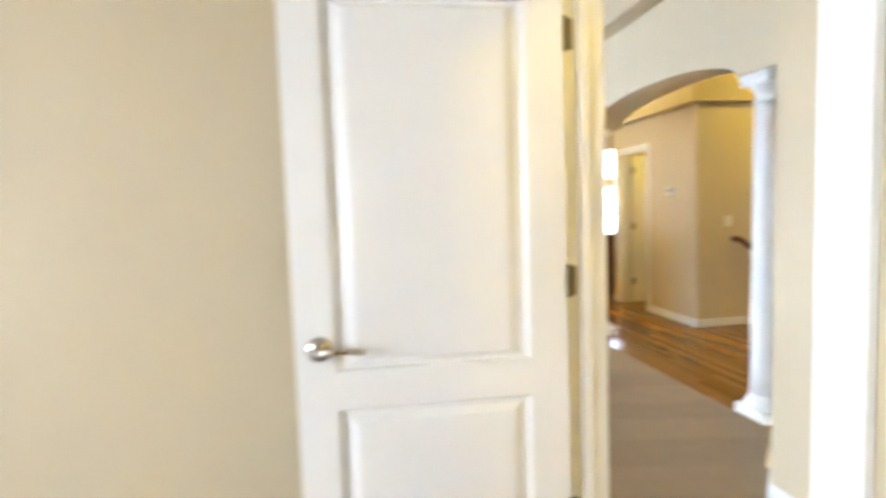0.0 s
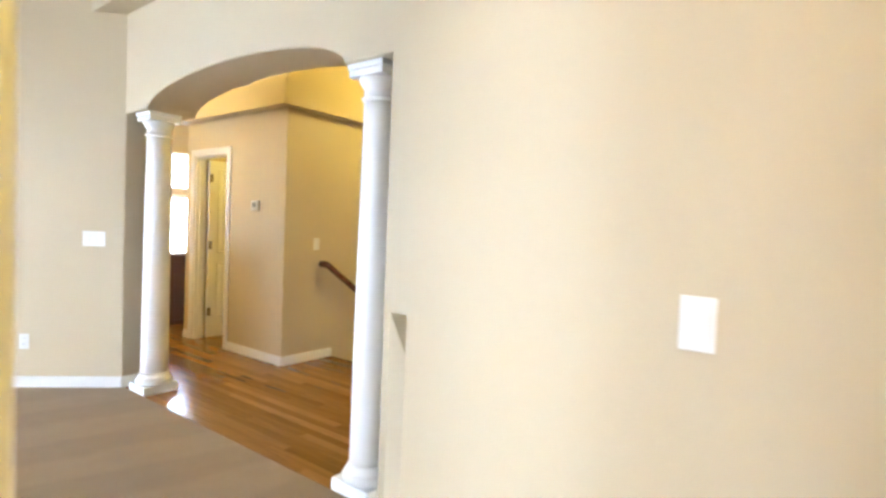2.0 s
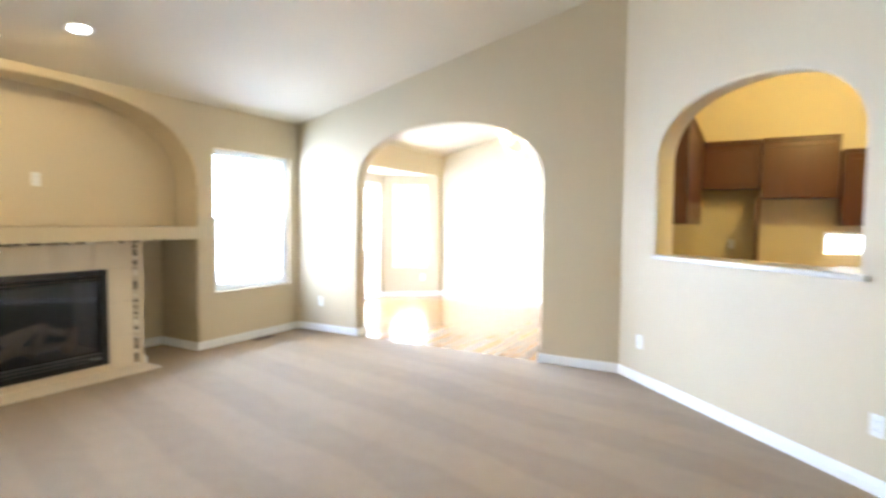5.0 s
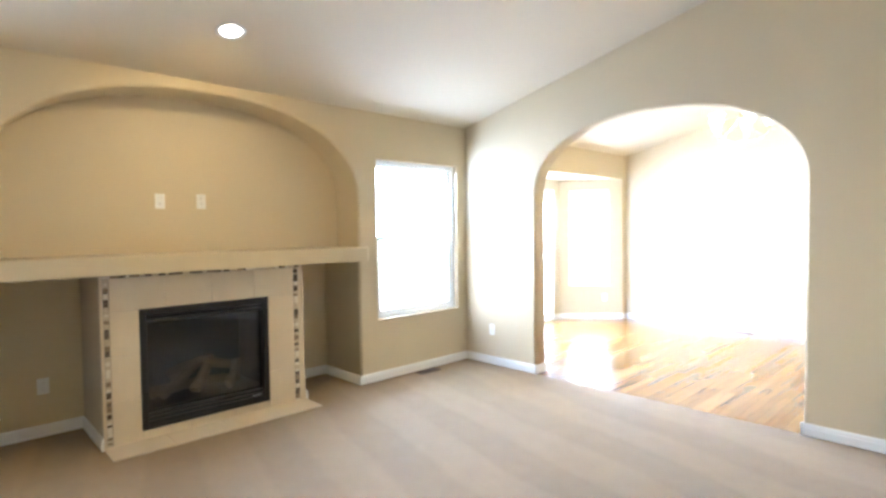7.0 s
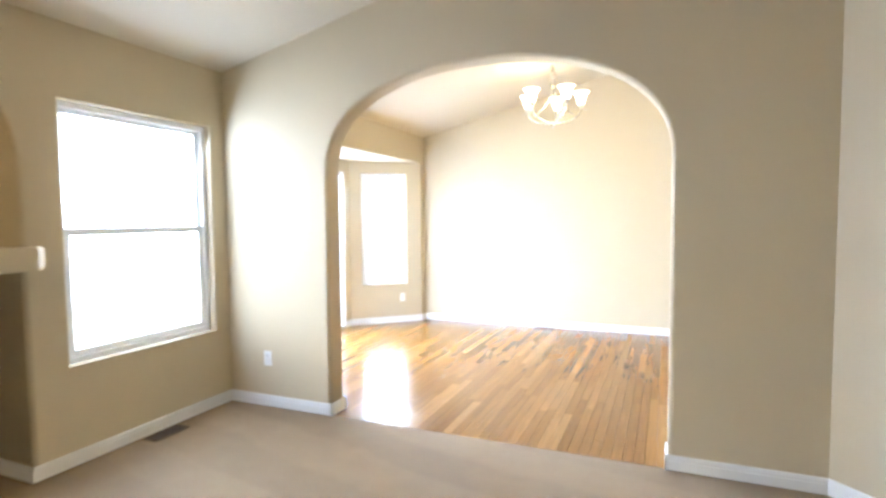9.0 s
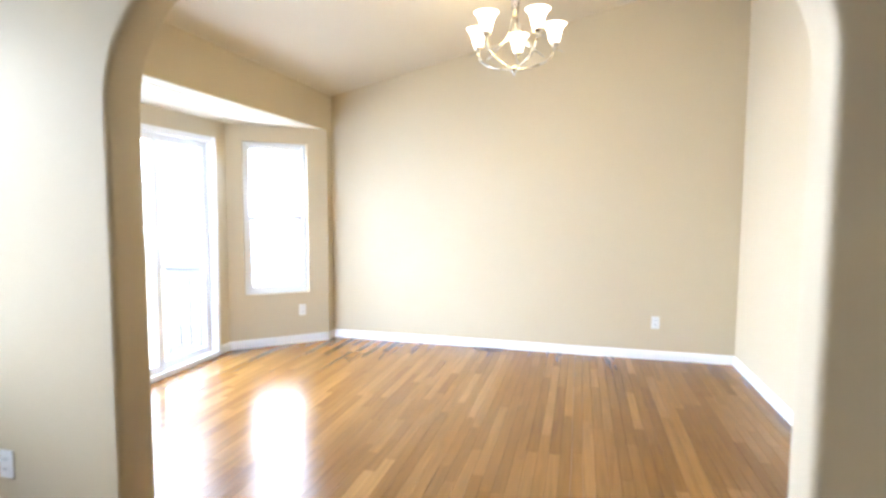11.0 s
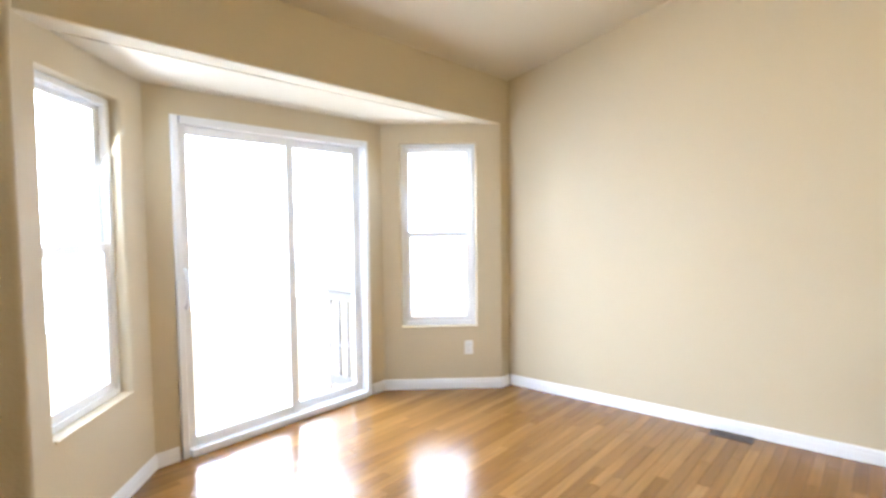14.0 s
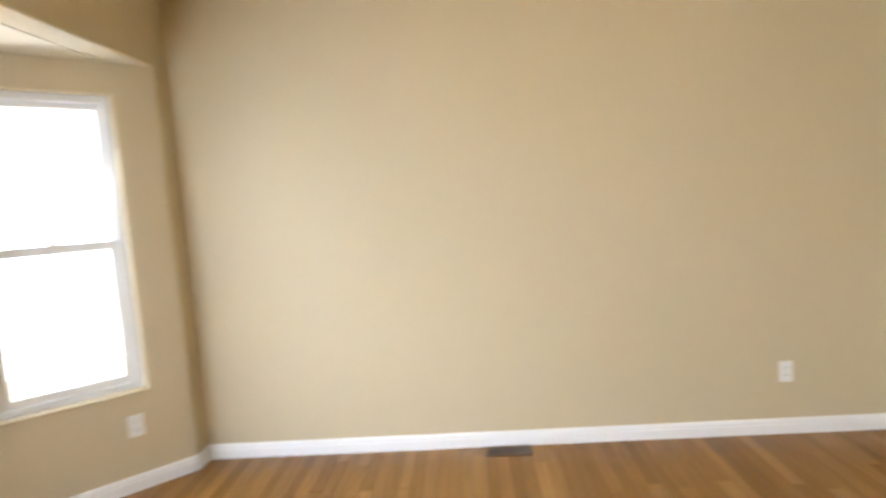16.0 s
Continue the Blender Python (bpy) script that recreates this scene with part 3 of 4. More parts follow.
# the last one, in the bedroom, is out of view and added for light
for nm, a in (("window_6", (wall_pose((4.28, 11.0), (8.3, 11.0), 1.0), 1.6, 1.93, 2.60)), ("window_7", (wall_pose((0.90, 10.03), (4.40, 10.03), 1.68), 0.82, 1.05, 1.29)),
              ("unseen_window_8", (wall_pose((-3.2, -2.6), (-3.2, 1.36), 0.65), 1.70, 0.85, 2.15))):
    t = thing(nm, "fixed white vinyl window with one pane", "window", a[0], kind="structure")
    part("window_frame", bars(0, a[1], a[2], a[3], 0.035, 0.05, 0.11), VINYL, t)
    pane(0.03, a[1] - 0.03, a[2] + 0.03, a[3] - 0.03, 0.08, t)


def sliding_door():
    w, h = 1.515, 2.045
    t = thing("door_1", "white vinyl sliding patio door with two glass panels", "patio door", wall_pose(BAY[1], BAY[2], 0.15), kind="structure")
    bm = bmesh.new()
    box(0, 0.04, -0.018, 0.13, 0, h, 0.004, 1, bm)
    box(w - 0.04, w, -0.018, 0.13, 0, h, 0.004, 1, bm)
    box(0.05, w - 0.05, -0.018, 0.13, h - 0.05, h, 0.004, 1, bm)
    box(0.05, w - 0.05, -0.03, 0.13, 0.0, 0.045, 0.004, 1, bm)
    part("door_frame", bm, VINYL, t)
    mid = w * 0.538
    for name, x0, x1, y in (("sliding_panel", 0.036, mid + 0.033, 0.02), ("fixed_panel", mid - 0.033, w - 0.036, 0.062)):
        p = part(name, bars(x0, x1, 0.04, h - 0.045, 0.064, y, y + 0.036), VINYL, t)
        pane(x0 + 0.06, x1 - 0.06, 0.10, h - 0.105, y + 0.015, p)
        if name == "sliding_panel":
            hb = tube([(x0 + 0.026, y - 0.001, 0.90), (x0 + 0.026, y - 0.035, 0.93), (x0 + 0.026, y - 0.040, 1.02), (x0 + 0.026, y - 0.035, 1.11), (x0 + 0.026, y - 0.001, 1.14)], 0.011, 10)
            part("handle", hb, VINYL, p, smooth=True)
    return t


sliding_door()


def casing(m, w, h, name="trim_casing", depth=0.014, width=0.07, flip=False):
    """Door casing with a stepped face, round an opening of w x h; stands proud of the wall on its room side."""
    bm = bmesh.new()
    y0, y1 = (-depth, 0.0) if not flip else (0.0, depth)
    e = -depth * 0.35 if not flip else depth * 0.35
    for x0, x1, z0, z1 in ((-width, 0, 0, h + width), (w, w + width, 0, h + width), (0, w, h, h + width)):
        box(x0, x1, y0, y1, z0, z1, 0.004, 2, bm)
    box(-width - 0.002, -width * 0.55, min(y0 + e, y0), max(y1 + e, y1), 0, h + width + 0.002, 0.003, 1, bm)
    box(w + width * 0.55, w + width + 0.002, min(y0 + e, y0), max(y1 + e, y1), 0, h + width + 0.002, 0.003, 1, bm)
    box(-width * 0.55, w + width * 0.55, min(y0 + e, y0), max(y1 + e, y1), h + width * 0.55, h + width + 0.002, 0.003, 1, bm)
    ob = link(name, bm, TRIM)
    ob.matrix_world = m
    return tagged(ob, "white painted door casing", "door casing", kind="structure")


def jamb(m, w, h, depth):
    bm = bmesh.new()
    box(0.0, 0.02, 0, depth, 0, h, 0.002, 1, bm)
    box(w - 0.02, w, 0, depth, 0, h, 0.002, 1, bm)
    box(0.02, w - 0.02, 0, depth, h - 0.02, h, 0.002, 1, bm)
    box(0.02, 0.031, depth * 0.34, depth * 0.62, 0, h - 0.02, 0.002, 1, bm)
    box(w - 0.031, w - 0.02, depth * 0.34, depth * 0.62, 0, h - 0.02, 0.002, 1, bm)
    ob = link("trim_jamb", bm, TRIM)
    ob.matrix_world = m
    return tagged(ob, "white painted door jamb with a stop", "door jamb", kind="structure")


def inset(path, d):
    """A closed clockwise path moved inward by d."""
    return [(p[0] - o.x, p[1] - o.y) for p, o in zip(path, offsets(path, True, d))]


def panel_door(name, m, w, h, label, panels):
    """Moulded door leaf in x-z, thick along y; panels: (z0, z1)."""
    th = 0.035
    side = 0.115
    paths = [rect(side, w - side, z0, z1) for z0, z1 in panels]
    t = thing(name, label, "door", m, kind="structure")
    r = 0.016
    bm = bmesh.new()
    loops = [([Vector(q) for q in ((0, 0.008), (w, 0.008), (w, h), (0, h))], [Vector((0, 0))] * 4)]
    for p in paths:
        loops.append(([Vector(q) for q in p], offsets(p, True, r)))
    front_all, back_all, flat = [], [], []
    for ps, os in loops:
        rings = []
        seq = [(0, 0), (0.35, 0.12), (0.7, 0.45), (1, 1)]
        for a, d in seq:
            rings.append([bm.verts.new((p.x + o.x * (1 - a), d * 0.013, p.y + o.y * (1 - a))) for p, o in zip(ps, os)])
        for a, d in reversed(seq):
            rings.append([bm.verts.new((p.x + o.x * (1 - a), th - d * 0.013, p.y + o.y * (1 - a))) for p, o in zip(ps, os)])
        k = len(ps)
        for ra, rb in zip(rings, rings[1:]):
            for i in range(k):
                bm.faces.new((ra[i], ra[(i + 1) % k], rb[(i + 1) % k], rb[i]))
        front_all += rings[0]
        back_all += rings[-1]
        flat.append([Vector((p.x + o.x, p.y + o.y, 0)) for p, o in zip(ps, os)])
    for tri in tessellate_polygon(flat):
        bm.faces.new([front_all[i] for i in tri])
        bm.faces.new([back_all[i] for i in reversed(tri)])
    leaf = part("leaf", bm, TRIM, t)
    for p in paths:
        bm = bmesh.new()
        rings = []
        for d, y in ((-0.004, 0.0135), (0.020, 0.0135), (0.050, 0.003)):
            rings.append(([bm.verts.new((q[0], y, q[1])) for q in inset(p, d)], [bm.verts.new((q[0], th - y, q[1])) for q in inset(p, d)], inset(p, d)))
        k = len(p)
        for (fa, ba, _), (fb, bb, _) in zip(rings, rings[1:]):
            for i in range(k):
                j = (i + 1) % k
                bm.faces.new((fa[i], fa[j], fb[j], fb[i]))
                bm.faces.new((ba[j], ba[i], bb[i], bb[j]))
        for i in range(k):
            j = (i + 1) % k
            bm.faces.new((rings[0][0][j], rings[0][0][i], rings[0][1][i], rings[0][1][j]))
        for tri in tessellate_polygon([[Vector((q[0], q[1], 0)) for q in rings[-1][2]]]):
            bm.faces.new([rings[-1][0][i] for i in tri])
            bm.faces.new([rings[-1][1][i] for i in reversed(tri)])
        part("door_panel", bm, TRIM, leaf)
    return t


def lever(parent, x, z, sgn, side=-1, th=0.035):
    """Lever handle on one face of a leaf; sgn: way in which the lever points."""
    y = 0.0 if side < 0 else th
    rose = lathe([(0.0, 0), (0.031, 0), (0.033, 0.004), (0.031, 0.010), (0.024, 0.014), (0.012, 0.018), (0.011, 0.045), (0.0, 0.047)], 24)
    bmesh.ops.transform(rose, matrix=Matrix.Translation((x, y, z)) @ Matrix.Rotation(radians(-90 * side), 4, "X"), verts=rose.verts)
    h = part("door_handle", rose, NICKEL, parent, "satin nickel lever handle", smooth=True)
    yy = y + side * 0.045
    arm = tube([(x, yy, z), (x + sgn * 0.03, yy + side * 0.004, z + 0.002), (x + sgn * 0.075, yy, z + 0.001), (x + sgn * 0.115, yy - side * 0.006, z - 0.006)], 0.0105, 12, r_end=0.0075)
    part("lever", arm, NICKEL, h, smooth=True)


def hinges(parent, x, y, zs, w=0.032):
    for z in zs:
        b = box(x - w / 2, x + w / 2, y - 0.003, y + 0.001, z - 0.045, z + 0.045, 0.001)
        tube([(x + w / 2, y - 0.006, z - 0.046), (x + w / 2, y - 0.006, z + 0.046)], 0.006, 8, b)
        part("hinge", b, DULL, parent, "dull grey-brown butt hinge")


# bedroom door, open into the room, swung a little past square
PANELS = [(0.23, 0.86), (0.975, 1.925)]
LEAF_W = 0.735
bd = panel_door("door_2", pose(DOOR_X - 0.012 - LEAF_W, DOOR_Y1 - 0.055, 0), LEAF_W, 2.03, "white moulded two-panel bedroom door standing open", PANELS)
lever(bd, 0.062, 1.035, 1, -1)
lever(bd, 0.062, 1.035, 1, 1)
dm = wall_pose((DOOR_X, 1.36), (DOOR_X, -2.45), 1.36 - DOOR_Y1)
jamb(dm, DOOR_Y1 - DOOR_Y0, 2.06, 0.12)
casing(dm, DOOR_Y1 - DOOR_Y0, 2.055)
casing(dm @ Matrix.Translation((0, 0.12, 0)), DOOR_Y1 - DOOR_Y0, 2.055, flip=True)
for z in (0.50, 1.175, 1.85):
    b = box(-0.016, 0.006, 0.0, 0.003, z - 0.041, z + 0.041, 0.001)
    tube([(-0.016, -0.004, z - 0.046), (-0.016, -0.004, z + 0.046)], 0.006, 8, b)
    bmesh.ops.transform(b, matrix=Matrix.Translation((DOOR_X + 0.022 - bd.location.x, DOOR_Y1 - 0.0235 - bd.location.y, 0)), verts=b.verts)
    part("hinge", b, DULL, bd, "dull grey-brown butt hinge")
pin = Vector((DOOR_X + 0.006, DOOR_Y1 - 0.0275, 0))
bd.matrix_world = Matrix.Translation(pin) @ pose(0, 0, 0, 0, 0, -2) @ Matrix.Translation(-pin) @ bd.matrix_basis
# hall closet door, open into the closet
cm = wall_pose((HALL_X, 6.80), (HALL_X, HALL_Y), 0.185)
jamb(cm, 0.66, 2.05, 0.12)
casing(cm, 0.66, 2.045)
cd = panel_door("door_3", pose(HALL_X + 0.125, 6.54, 0), 0.61, 2.02, "white moulded closet door standing open", PANELS)
lever(cd, 0.55, 0.955, -1, -1)
hinges(cd, 0.018, 0.0, (0.30, 1.06, 1.82))

# ---------------------------------------------------------------- outdoors
bd_mat = bpy.data.materials.new("hazy_bright_sky")
bd_mat.use_nodes = True
bp_ = bd_mat.node_tree.nodes["Principled BSDF"]
bp_.inputs["Emission Color"].default_value, bp_.inputs["Emission Strength"].default_value = (0.80, 0.91, 1.0, 1), 0.9
slab("backdrop", [(-60, -50), (-59.8, -50), (-59.8, 60), (-60, 60)], -3.0, 40, bd_mat, "plain bright hazy sky beyond the house", "backdrop")
slab("backdrop_north", [(-60, 60), (40, 60), (40, 60.2), (-60, 60.2)], -3.0, 40, bd_mat, "plain bright hazy sky beyond the house", "backdrop")


def deck():
    t = thing("deck", "small pale wooden landing outside the patio door", "deck", pose(0, 0, 0))
    for i in range(4):
        x = -4.08 - 0.145 * i
        part("plank", box(x - 0.14, x, 8.3, 10.36, -0.16, -0.125, 0.003), DECKWOOD, t)
    for y in (8.36, 10.30):
        part("joist", box(-4.62, -4.08, y - 0.04, y + 0.04, -0.30, -0.161), DECKWOOD, t)
        part("post", box(-4.60, -4.51, y - 0.045, y + 0.045, -3.0, -0.301), DECKWOOD, t)
    r = thing("deck_railing", "pale wooden railing with square balusters on the deck", "railing", pose(0, 0, 0))
    part("top_rail", box(-4.62, -4.07, 10.18, 10.32, 0.80, 0.845, 0.006), DECKWOOD, r)
    part("rail", box(-4.60, -4.07, 10.23, 10.27, 0.705, 0.798, 0.003), DECKWOOD, r)
    part("rail", box(-4.60, -4.07, 10.23, 10.27, -0.06, 0.03, 0.003), DECKWOOD, r)
    for x in (-4.585, -4.085):
        part("foot", box(x - 0.015, x + 0.015, 10.232, 10.268, -0.1249, -0.061, 0.002), DECKWOOD, r)
    for i in range(5):
        x = -4.575 + 0.118 * i
        part("baluster", box(x - 0.018, x + 0.018, 10.232, 10.268, 0.031, 0.704, 0.002), DECKWOOD, r)


deck()

# ---------------------------------------------------------------- columns


def column(x, y, h=2.142):
    t = thing("column", "white round column with square base and capital", "column", pose(x, y, 0), group="columns of the hall arch")
    part("plinth", box(-0.13, 0.13, -0.13, 0.13, 0, 0.065, 0.005, 2), TRIM, t)
    prof = [(0.126, 0.0655), (0.130, 0.078), (0.130, 0.092), (0.122, 0.105), (0.112, 0.110), (0.112, 0.120), (0.106, 0.132), (0.0975, 0.15)]
    part("base_moulding", lathe(prof, 40), TRIM, t, smooth=True)
    n = 14
    shaft = []
    for i in range(n + 1):
        f = i / n
        shaft.append((0.0960 - 0.0145 * f ** 1.7, 0.1502 + (h - 0.18 - 0.15) * f))
    part("shaft", lathe(shaft, 48), TRIM, t, smooth=True)
    z = h - 0.1798
    cap = [(0.0825, z), (0.094, z + 0.006), (0.096, z + 0.014), (0.088, z + 0.022), (0.0820, z + 0.027), (0.0820, z + 0.060), (0.090, z + 0.068), (0.097, z + 0.080), (0.106, z + 0.095), (0.109, z + 0.106), (0.109, z + 0.113)]
    part("capital", lathe(cap, 48), TRIM, t, smooth=True)
    bm = box(-0.113, 0.113, -0.113, 0.113, h - 0.066, h - 0.03, 0.004, 2)
    box(-0.120, 0.120, -0.120, 0.120, h - 0.0299, h, 0.004, 2, bm)
    part("abacus", bm, TRIM, t)


column(2.995, 5.04)
column(2.995, 2.665)

# ---------------------------------------------------------------- fireplace
MOSAIC = bpy.data.materials.new("stone_mosaic")
MOSAIC.use_nodes = True
mn, ml = MOSAIC.node_tree.nodes, MOSAIC.node_tree.links
mg = mn.new("ShaderNodeObjectInfo")
mr = mn.new("ShaderNodeValToRGB")
mr.color_ramp.interpolation = "CONSTANT"
for pos, c in ((0.0, (0.08, 0.055, 0.038, 1)), (0.24, (0.24, 0.17, 0.11, 1)), (0.42, (0.55, 0.46, 0.33, 1)), (0.8, (0.72, 0.66, 0.55, 1))):
    q = mr.color_ramp.elements.new(pos) if pos else mr.color_ramp.elements[0]
    q.color = c
ml.new(mg.outputs["Random"], mr.inputs[0])
ml.new(mr.outputs[0], mn["Principled BSDF"].inputs["Base Color"])
mn["Principled BSDF"].inputs["Roughness"].default_value = 0.35


def fireplace():
    FX, Y_0, Y_1, ZT = -3.186, 3.86, 5.36, 1.168
    A0, A1, B0, B1 = 4.095, 5.035, 0.068, 0.92
    t = thing("fireplace", "gas fireplace with a beige tile surround and black firebox", "fireplace", pose(0, 0, 0))
    bm = bmesh.new()
    box(-3.798, FX, Y_0, A0, 0.0, ZT, 0.004, 1, bm)
    box(-3.798, FX, A1, Y_1, 0.0, ZT, 0.004, 1, bm)
    box(-3.798, FX, A0, A1, B1, ZT, 0.0, 1, bm)
    box(-3.798, FX, A0, A1, 0.0, B0, 0.0, 1, bm)
    box(-3.798, -3.74, A0, A1, B0, B1, 0.0, 1, bm)
    part("surround", bm, GROUT, t, "beige tile surround bed")

    def tile(y0, y1, z0, z1, d=0.009):
        part("tile", box(FX, FX + d, y0 + 0.0015, y1 - 0.0015, z0 + 0.0015, z1 - 0.0015, 0.0015), TILE, t)
    for z0, z1 in ((0.0, 0.31), (0.31, 0.615), (0.615, B1)):
        tile(3.915, A0, z0, z1)
        tile(A1, 5.262, z0, z1)
    ys = [3.915, 4.26, 4.59, 4.92, 5.262]
    for a, b in zip(ys, ys[1:]):
        tile(a, b, B1, 1.145)
    for a, b in zip([A0, 4.42, 4.74], [4.42, 4.74, A1]):
        tile(a, b, 0.0, B0)
    for a, b in ((3.862, 3.882), (5.335, 5.358)):
        for z0 in (0.0, 0.305, 0.61, 0.915):
            tile(a, b, z0, min(z0 + 0.305, ZT))
    tile(5.302, 5.335, 0.0, 0.30)
    # narrow mosaic bands down the sides and under the mantel
    rng = random.Random(5)
    for a, b in ((3.884, 3.913), (5.265, 5.300)):
        z = 0.004
        while z < 1.14:
            h = rng.choice((0.012, 0.018, 0.026, 0.034))
            d = rng.uniform(0.008, 0.014)
            part("mosaic_tile", box(FX, FX + d, a + 0.001, b - 0.001, z, min(z + h - 0.002, 1.145), 0.001), MOSAIC, t)
            z += h
    y = 3.884
    while y < 5.33:
        w = rng.choice((0.02, 0.03, 0.045))
        part("mosaic_tile", box(FX, FX + rng.uniform(0.008, 0.013), y, min(y + w - 0.002, 5.333), 1.147, 1.166, 0.001), MOSAIC, t)
        y += w
    part("mosaic_side", box(FX, FX + 0.006, 5.302, 5.334, 0.301, 1.145, 0.002), TILE, t)
    # firebox
    fr = bmesh.new()
    X = FX + 0.012
    box(X - 0.10, X, A0 + 0.003, A0 + 0.045, B0 + 0.003, B1 - 0.003, 0.004, 1, fr)
    box(X - 0.10, X, A1 - 0.045, A1 - 0.003, B0 + 0.003, B1 - 0.003, 0.004, 1, fr)
    box(X - 0.10, X, A0 + 0.045, A1 - 0.045, B1 - 0.050, B1 - 0.003, 0.004, 1, fr)
    box(X - 0.10, X, A0 + 0.045, A1 - 0.045, B0 + 0.003, B0 + 0.055, 0.004, 1, fr)
    fb = part("firebox_frame", fr, BLACK, t, "black enamelled steel frame")
    for z in (B1 - 0.075, B1 - 0.103):
        part("louvre", box(X - 0.07, X - 0.008, A0 + 0.046, A1 - 0.046, z, z + 0.018, 0.003), BLACK, fb)
    for z in (B0 + 0.060, B0 + 0.088):
        part("louvre", box(X - 0.07, X - 0.008, A0 + 0.046, A1 - 0.046, z, z + 0.018, 0.003), BLACK, fb)
    part("badge", box(X - 0.007, X - 0.004, A1 - 0.15, A1 - 0.07, B0 + 0.066, B0 + 0.072), STEEL, fb, "small pale maker's strip")
    bm = bmesh.new()
    box(-3.735, -3.722, A0 + 0.01, A1 - 0.01, B0 + 0.05, B1 - 0.05, 0, 1, bm)
    box(-3.722, X - 0.102, A0 + 0.003, A0 + 0.02, B0 + 0.05, B1 - 0.05, 0, 1, bm)
    box(-3.722, X - 0.102, A1 - 0.02, A1 - 0.003, B0 + 0.05, B1 - 0.05, 0, 1, bm)
    box(-3.722, X - 0.102, A0 + 0.02, A1 - 0.02, B1 - 0.06, B1 - 0.05, 0, 1, bm)
    box(-3.722, X - 0.102, A0 + 0.02, A1 - 0.02, B0 + 0.05, B0 + 0.115, 0, 1, bm)
    part("firebox", bm, BLACK, t)
    part("glass", box(X - 0.062, X - 0.057, A0 + 0.046, A1 - 0.046, B0 + 0.108, B1 - 0.105), DARKGLASS, t, "dark fireplace glass").visible_shadow = False
    for p in ([(-3.52, 4.23, 0.23), (-3.54, 4.55, 0.245), (-3.52, 4.92, 0.225)], [(-3.42, 4.28, 0.215), (-3.40, 4.40, 0.30), (-3.50, 4.56, 0.40)],
              [(-3.40, 4.52, 0.215), (-3.46, 4.62, 0.33), (-3.55, 4.70, 0.44)], [(-3.38, 4.78, 0.215), (-3.45, 4.86, 0.29), (-3.55, 4.92, 0.36)],
              [(-3.48, 4.36, 0.36), (-3.50, 4.60, 0.42), (-3.50, 4.84, 0.35)]):
        fine = []
        for a, b in zip(p, p[1:]):
            for i in range(5):
                f = i / 5
                fine.append(tuple(a[k] + (b[k] - a[k]) * f + rng.uniform(-0.006, 0.006) for k in range(3)))
        fine.append(p[-1])
        part("log", tube(fine, 0.042, 12, r_end=0.032), LOG, t, "charred ceramic log")
    h = thing("hearth", "flush beige tile hearth before the fireplace", "hearth", pose(0, 0, 0))
    for a, b in zip([3.86, 4.24, 4.61, 4.99], [4.24, 4.61, 4.99, 5.36]):
        part("tile", box(FX + 0.013, FX + 0.27, a + 0.0015, b - 0.0015, 0.001, 0.012, 0.002), TILE, h)
    # mantel shelf
    ob = thing("mantel_shelf", "painted beige drywall mantel shelf over the fireplace", "mantel", pose(0, 0, 0))
    b2 = box(-3.796, -3.188, 3.286, 5.934, 1.171, 1.291)
    part("shelf", b2, WALL, ob)
    plan = [(-3.187, 3.19), (-3.075, 3.285), (-3.075, 5.955), (-3.187, 6.05)]
    fm = bmesh.new()
    low, high = ([fm.verts.new((x, y, z)) for x, y in plan] for z in (1.168, 1.294))
    fm.faces.new(low[::-1])
    fm.faces.new(high)
    for i in range(4):
        fm.faces.new((low[i], low[(i + 1) % 4], high[(i + 1) % 4], high[i]))
    bmesh.ops.recalc_face_normals(fm, faces=fm.faces)
    bmesh.ops.bevel(fm, geom=fm.edges[:], offset=0.008, segments=2, affect="EDGES")
    part("front", fm, WALL, ob)


fireplace()

# ---------------------------------------------------------------- electrical plates, registers, thermostat


def plate(kind_, m, w=0.072, h=0.116):
    names = {"outlet": ("wall_outlet", "white duplex wall outlet", "outlet"), "switch": ("light_switch", "white rocker light switch", "switch"),
             "triple": ("light_switch", "white three-gang rocker light switch", "switch"), "blank": ("wall_plate", "white cable wall plate above the mantel", "wall plate")}
    nm, lb, ct = names[kind_]
    if kind_ == "triple":
        w = 0.165
    t = thing(nm, lb, ct, m)
    part("cover_plate", box(-w / 2, w / 2, -0.006, -0.0005, -h / 2, h / 2, 0.0025, 2), PLATE, t)
    if kind_ == "outlet" or kind_ == "blank":
        for z in (0.021, -0.021):
            f = part("socket", box(-0.017, 0.017, -0.0085, -0.006, z - 0.014, z + 0.014, 0.002, 2), PLATE, t)
            # thin dark bars show the shaded slots; nothing is cut
            b = bmesh.new()
            for x in (-0.0065, 0.0065):
                box(x - 0.0012, x + 0.0012, -0.0092, -0.0085, z - 0.004, z + 0.006, 0, 1, b)
            part("slot_shade", b, OPENING_SHADE, f)
    else:
        for x in ((-0.046, 0, 0.046) if kind_ == "triple" else (0,)):
            part("rocker", box(x - 0.0165, x + 0.0165, -0.010, -0.006, -0.033, 0.033, 0.003, 2), PLATE, t)
    return t


def on_wall(p0, p1, x, y, z):
    """Pose of a plate on the room face of a wall, its y pointing into the wall."""
    return Matrix.Translation((x, y, z)) @ Matrix.Rotation(math.atan2(p1[1] - p0[1], p1[0] - p0[0]), 4, "Z")


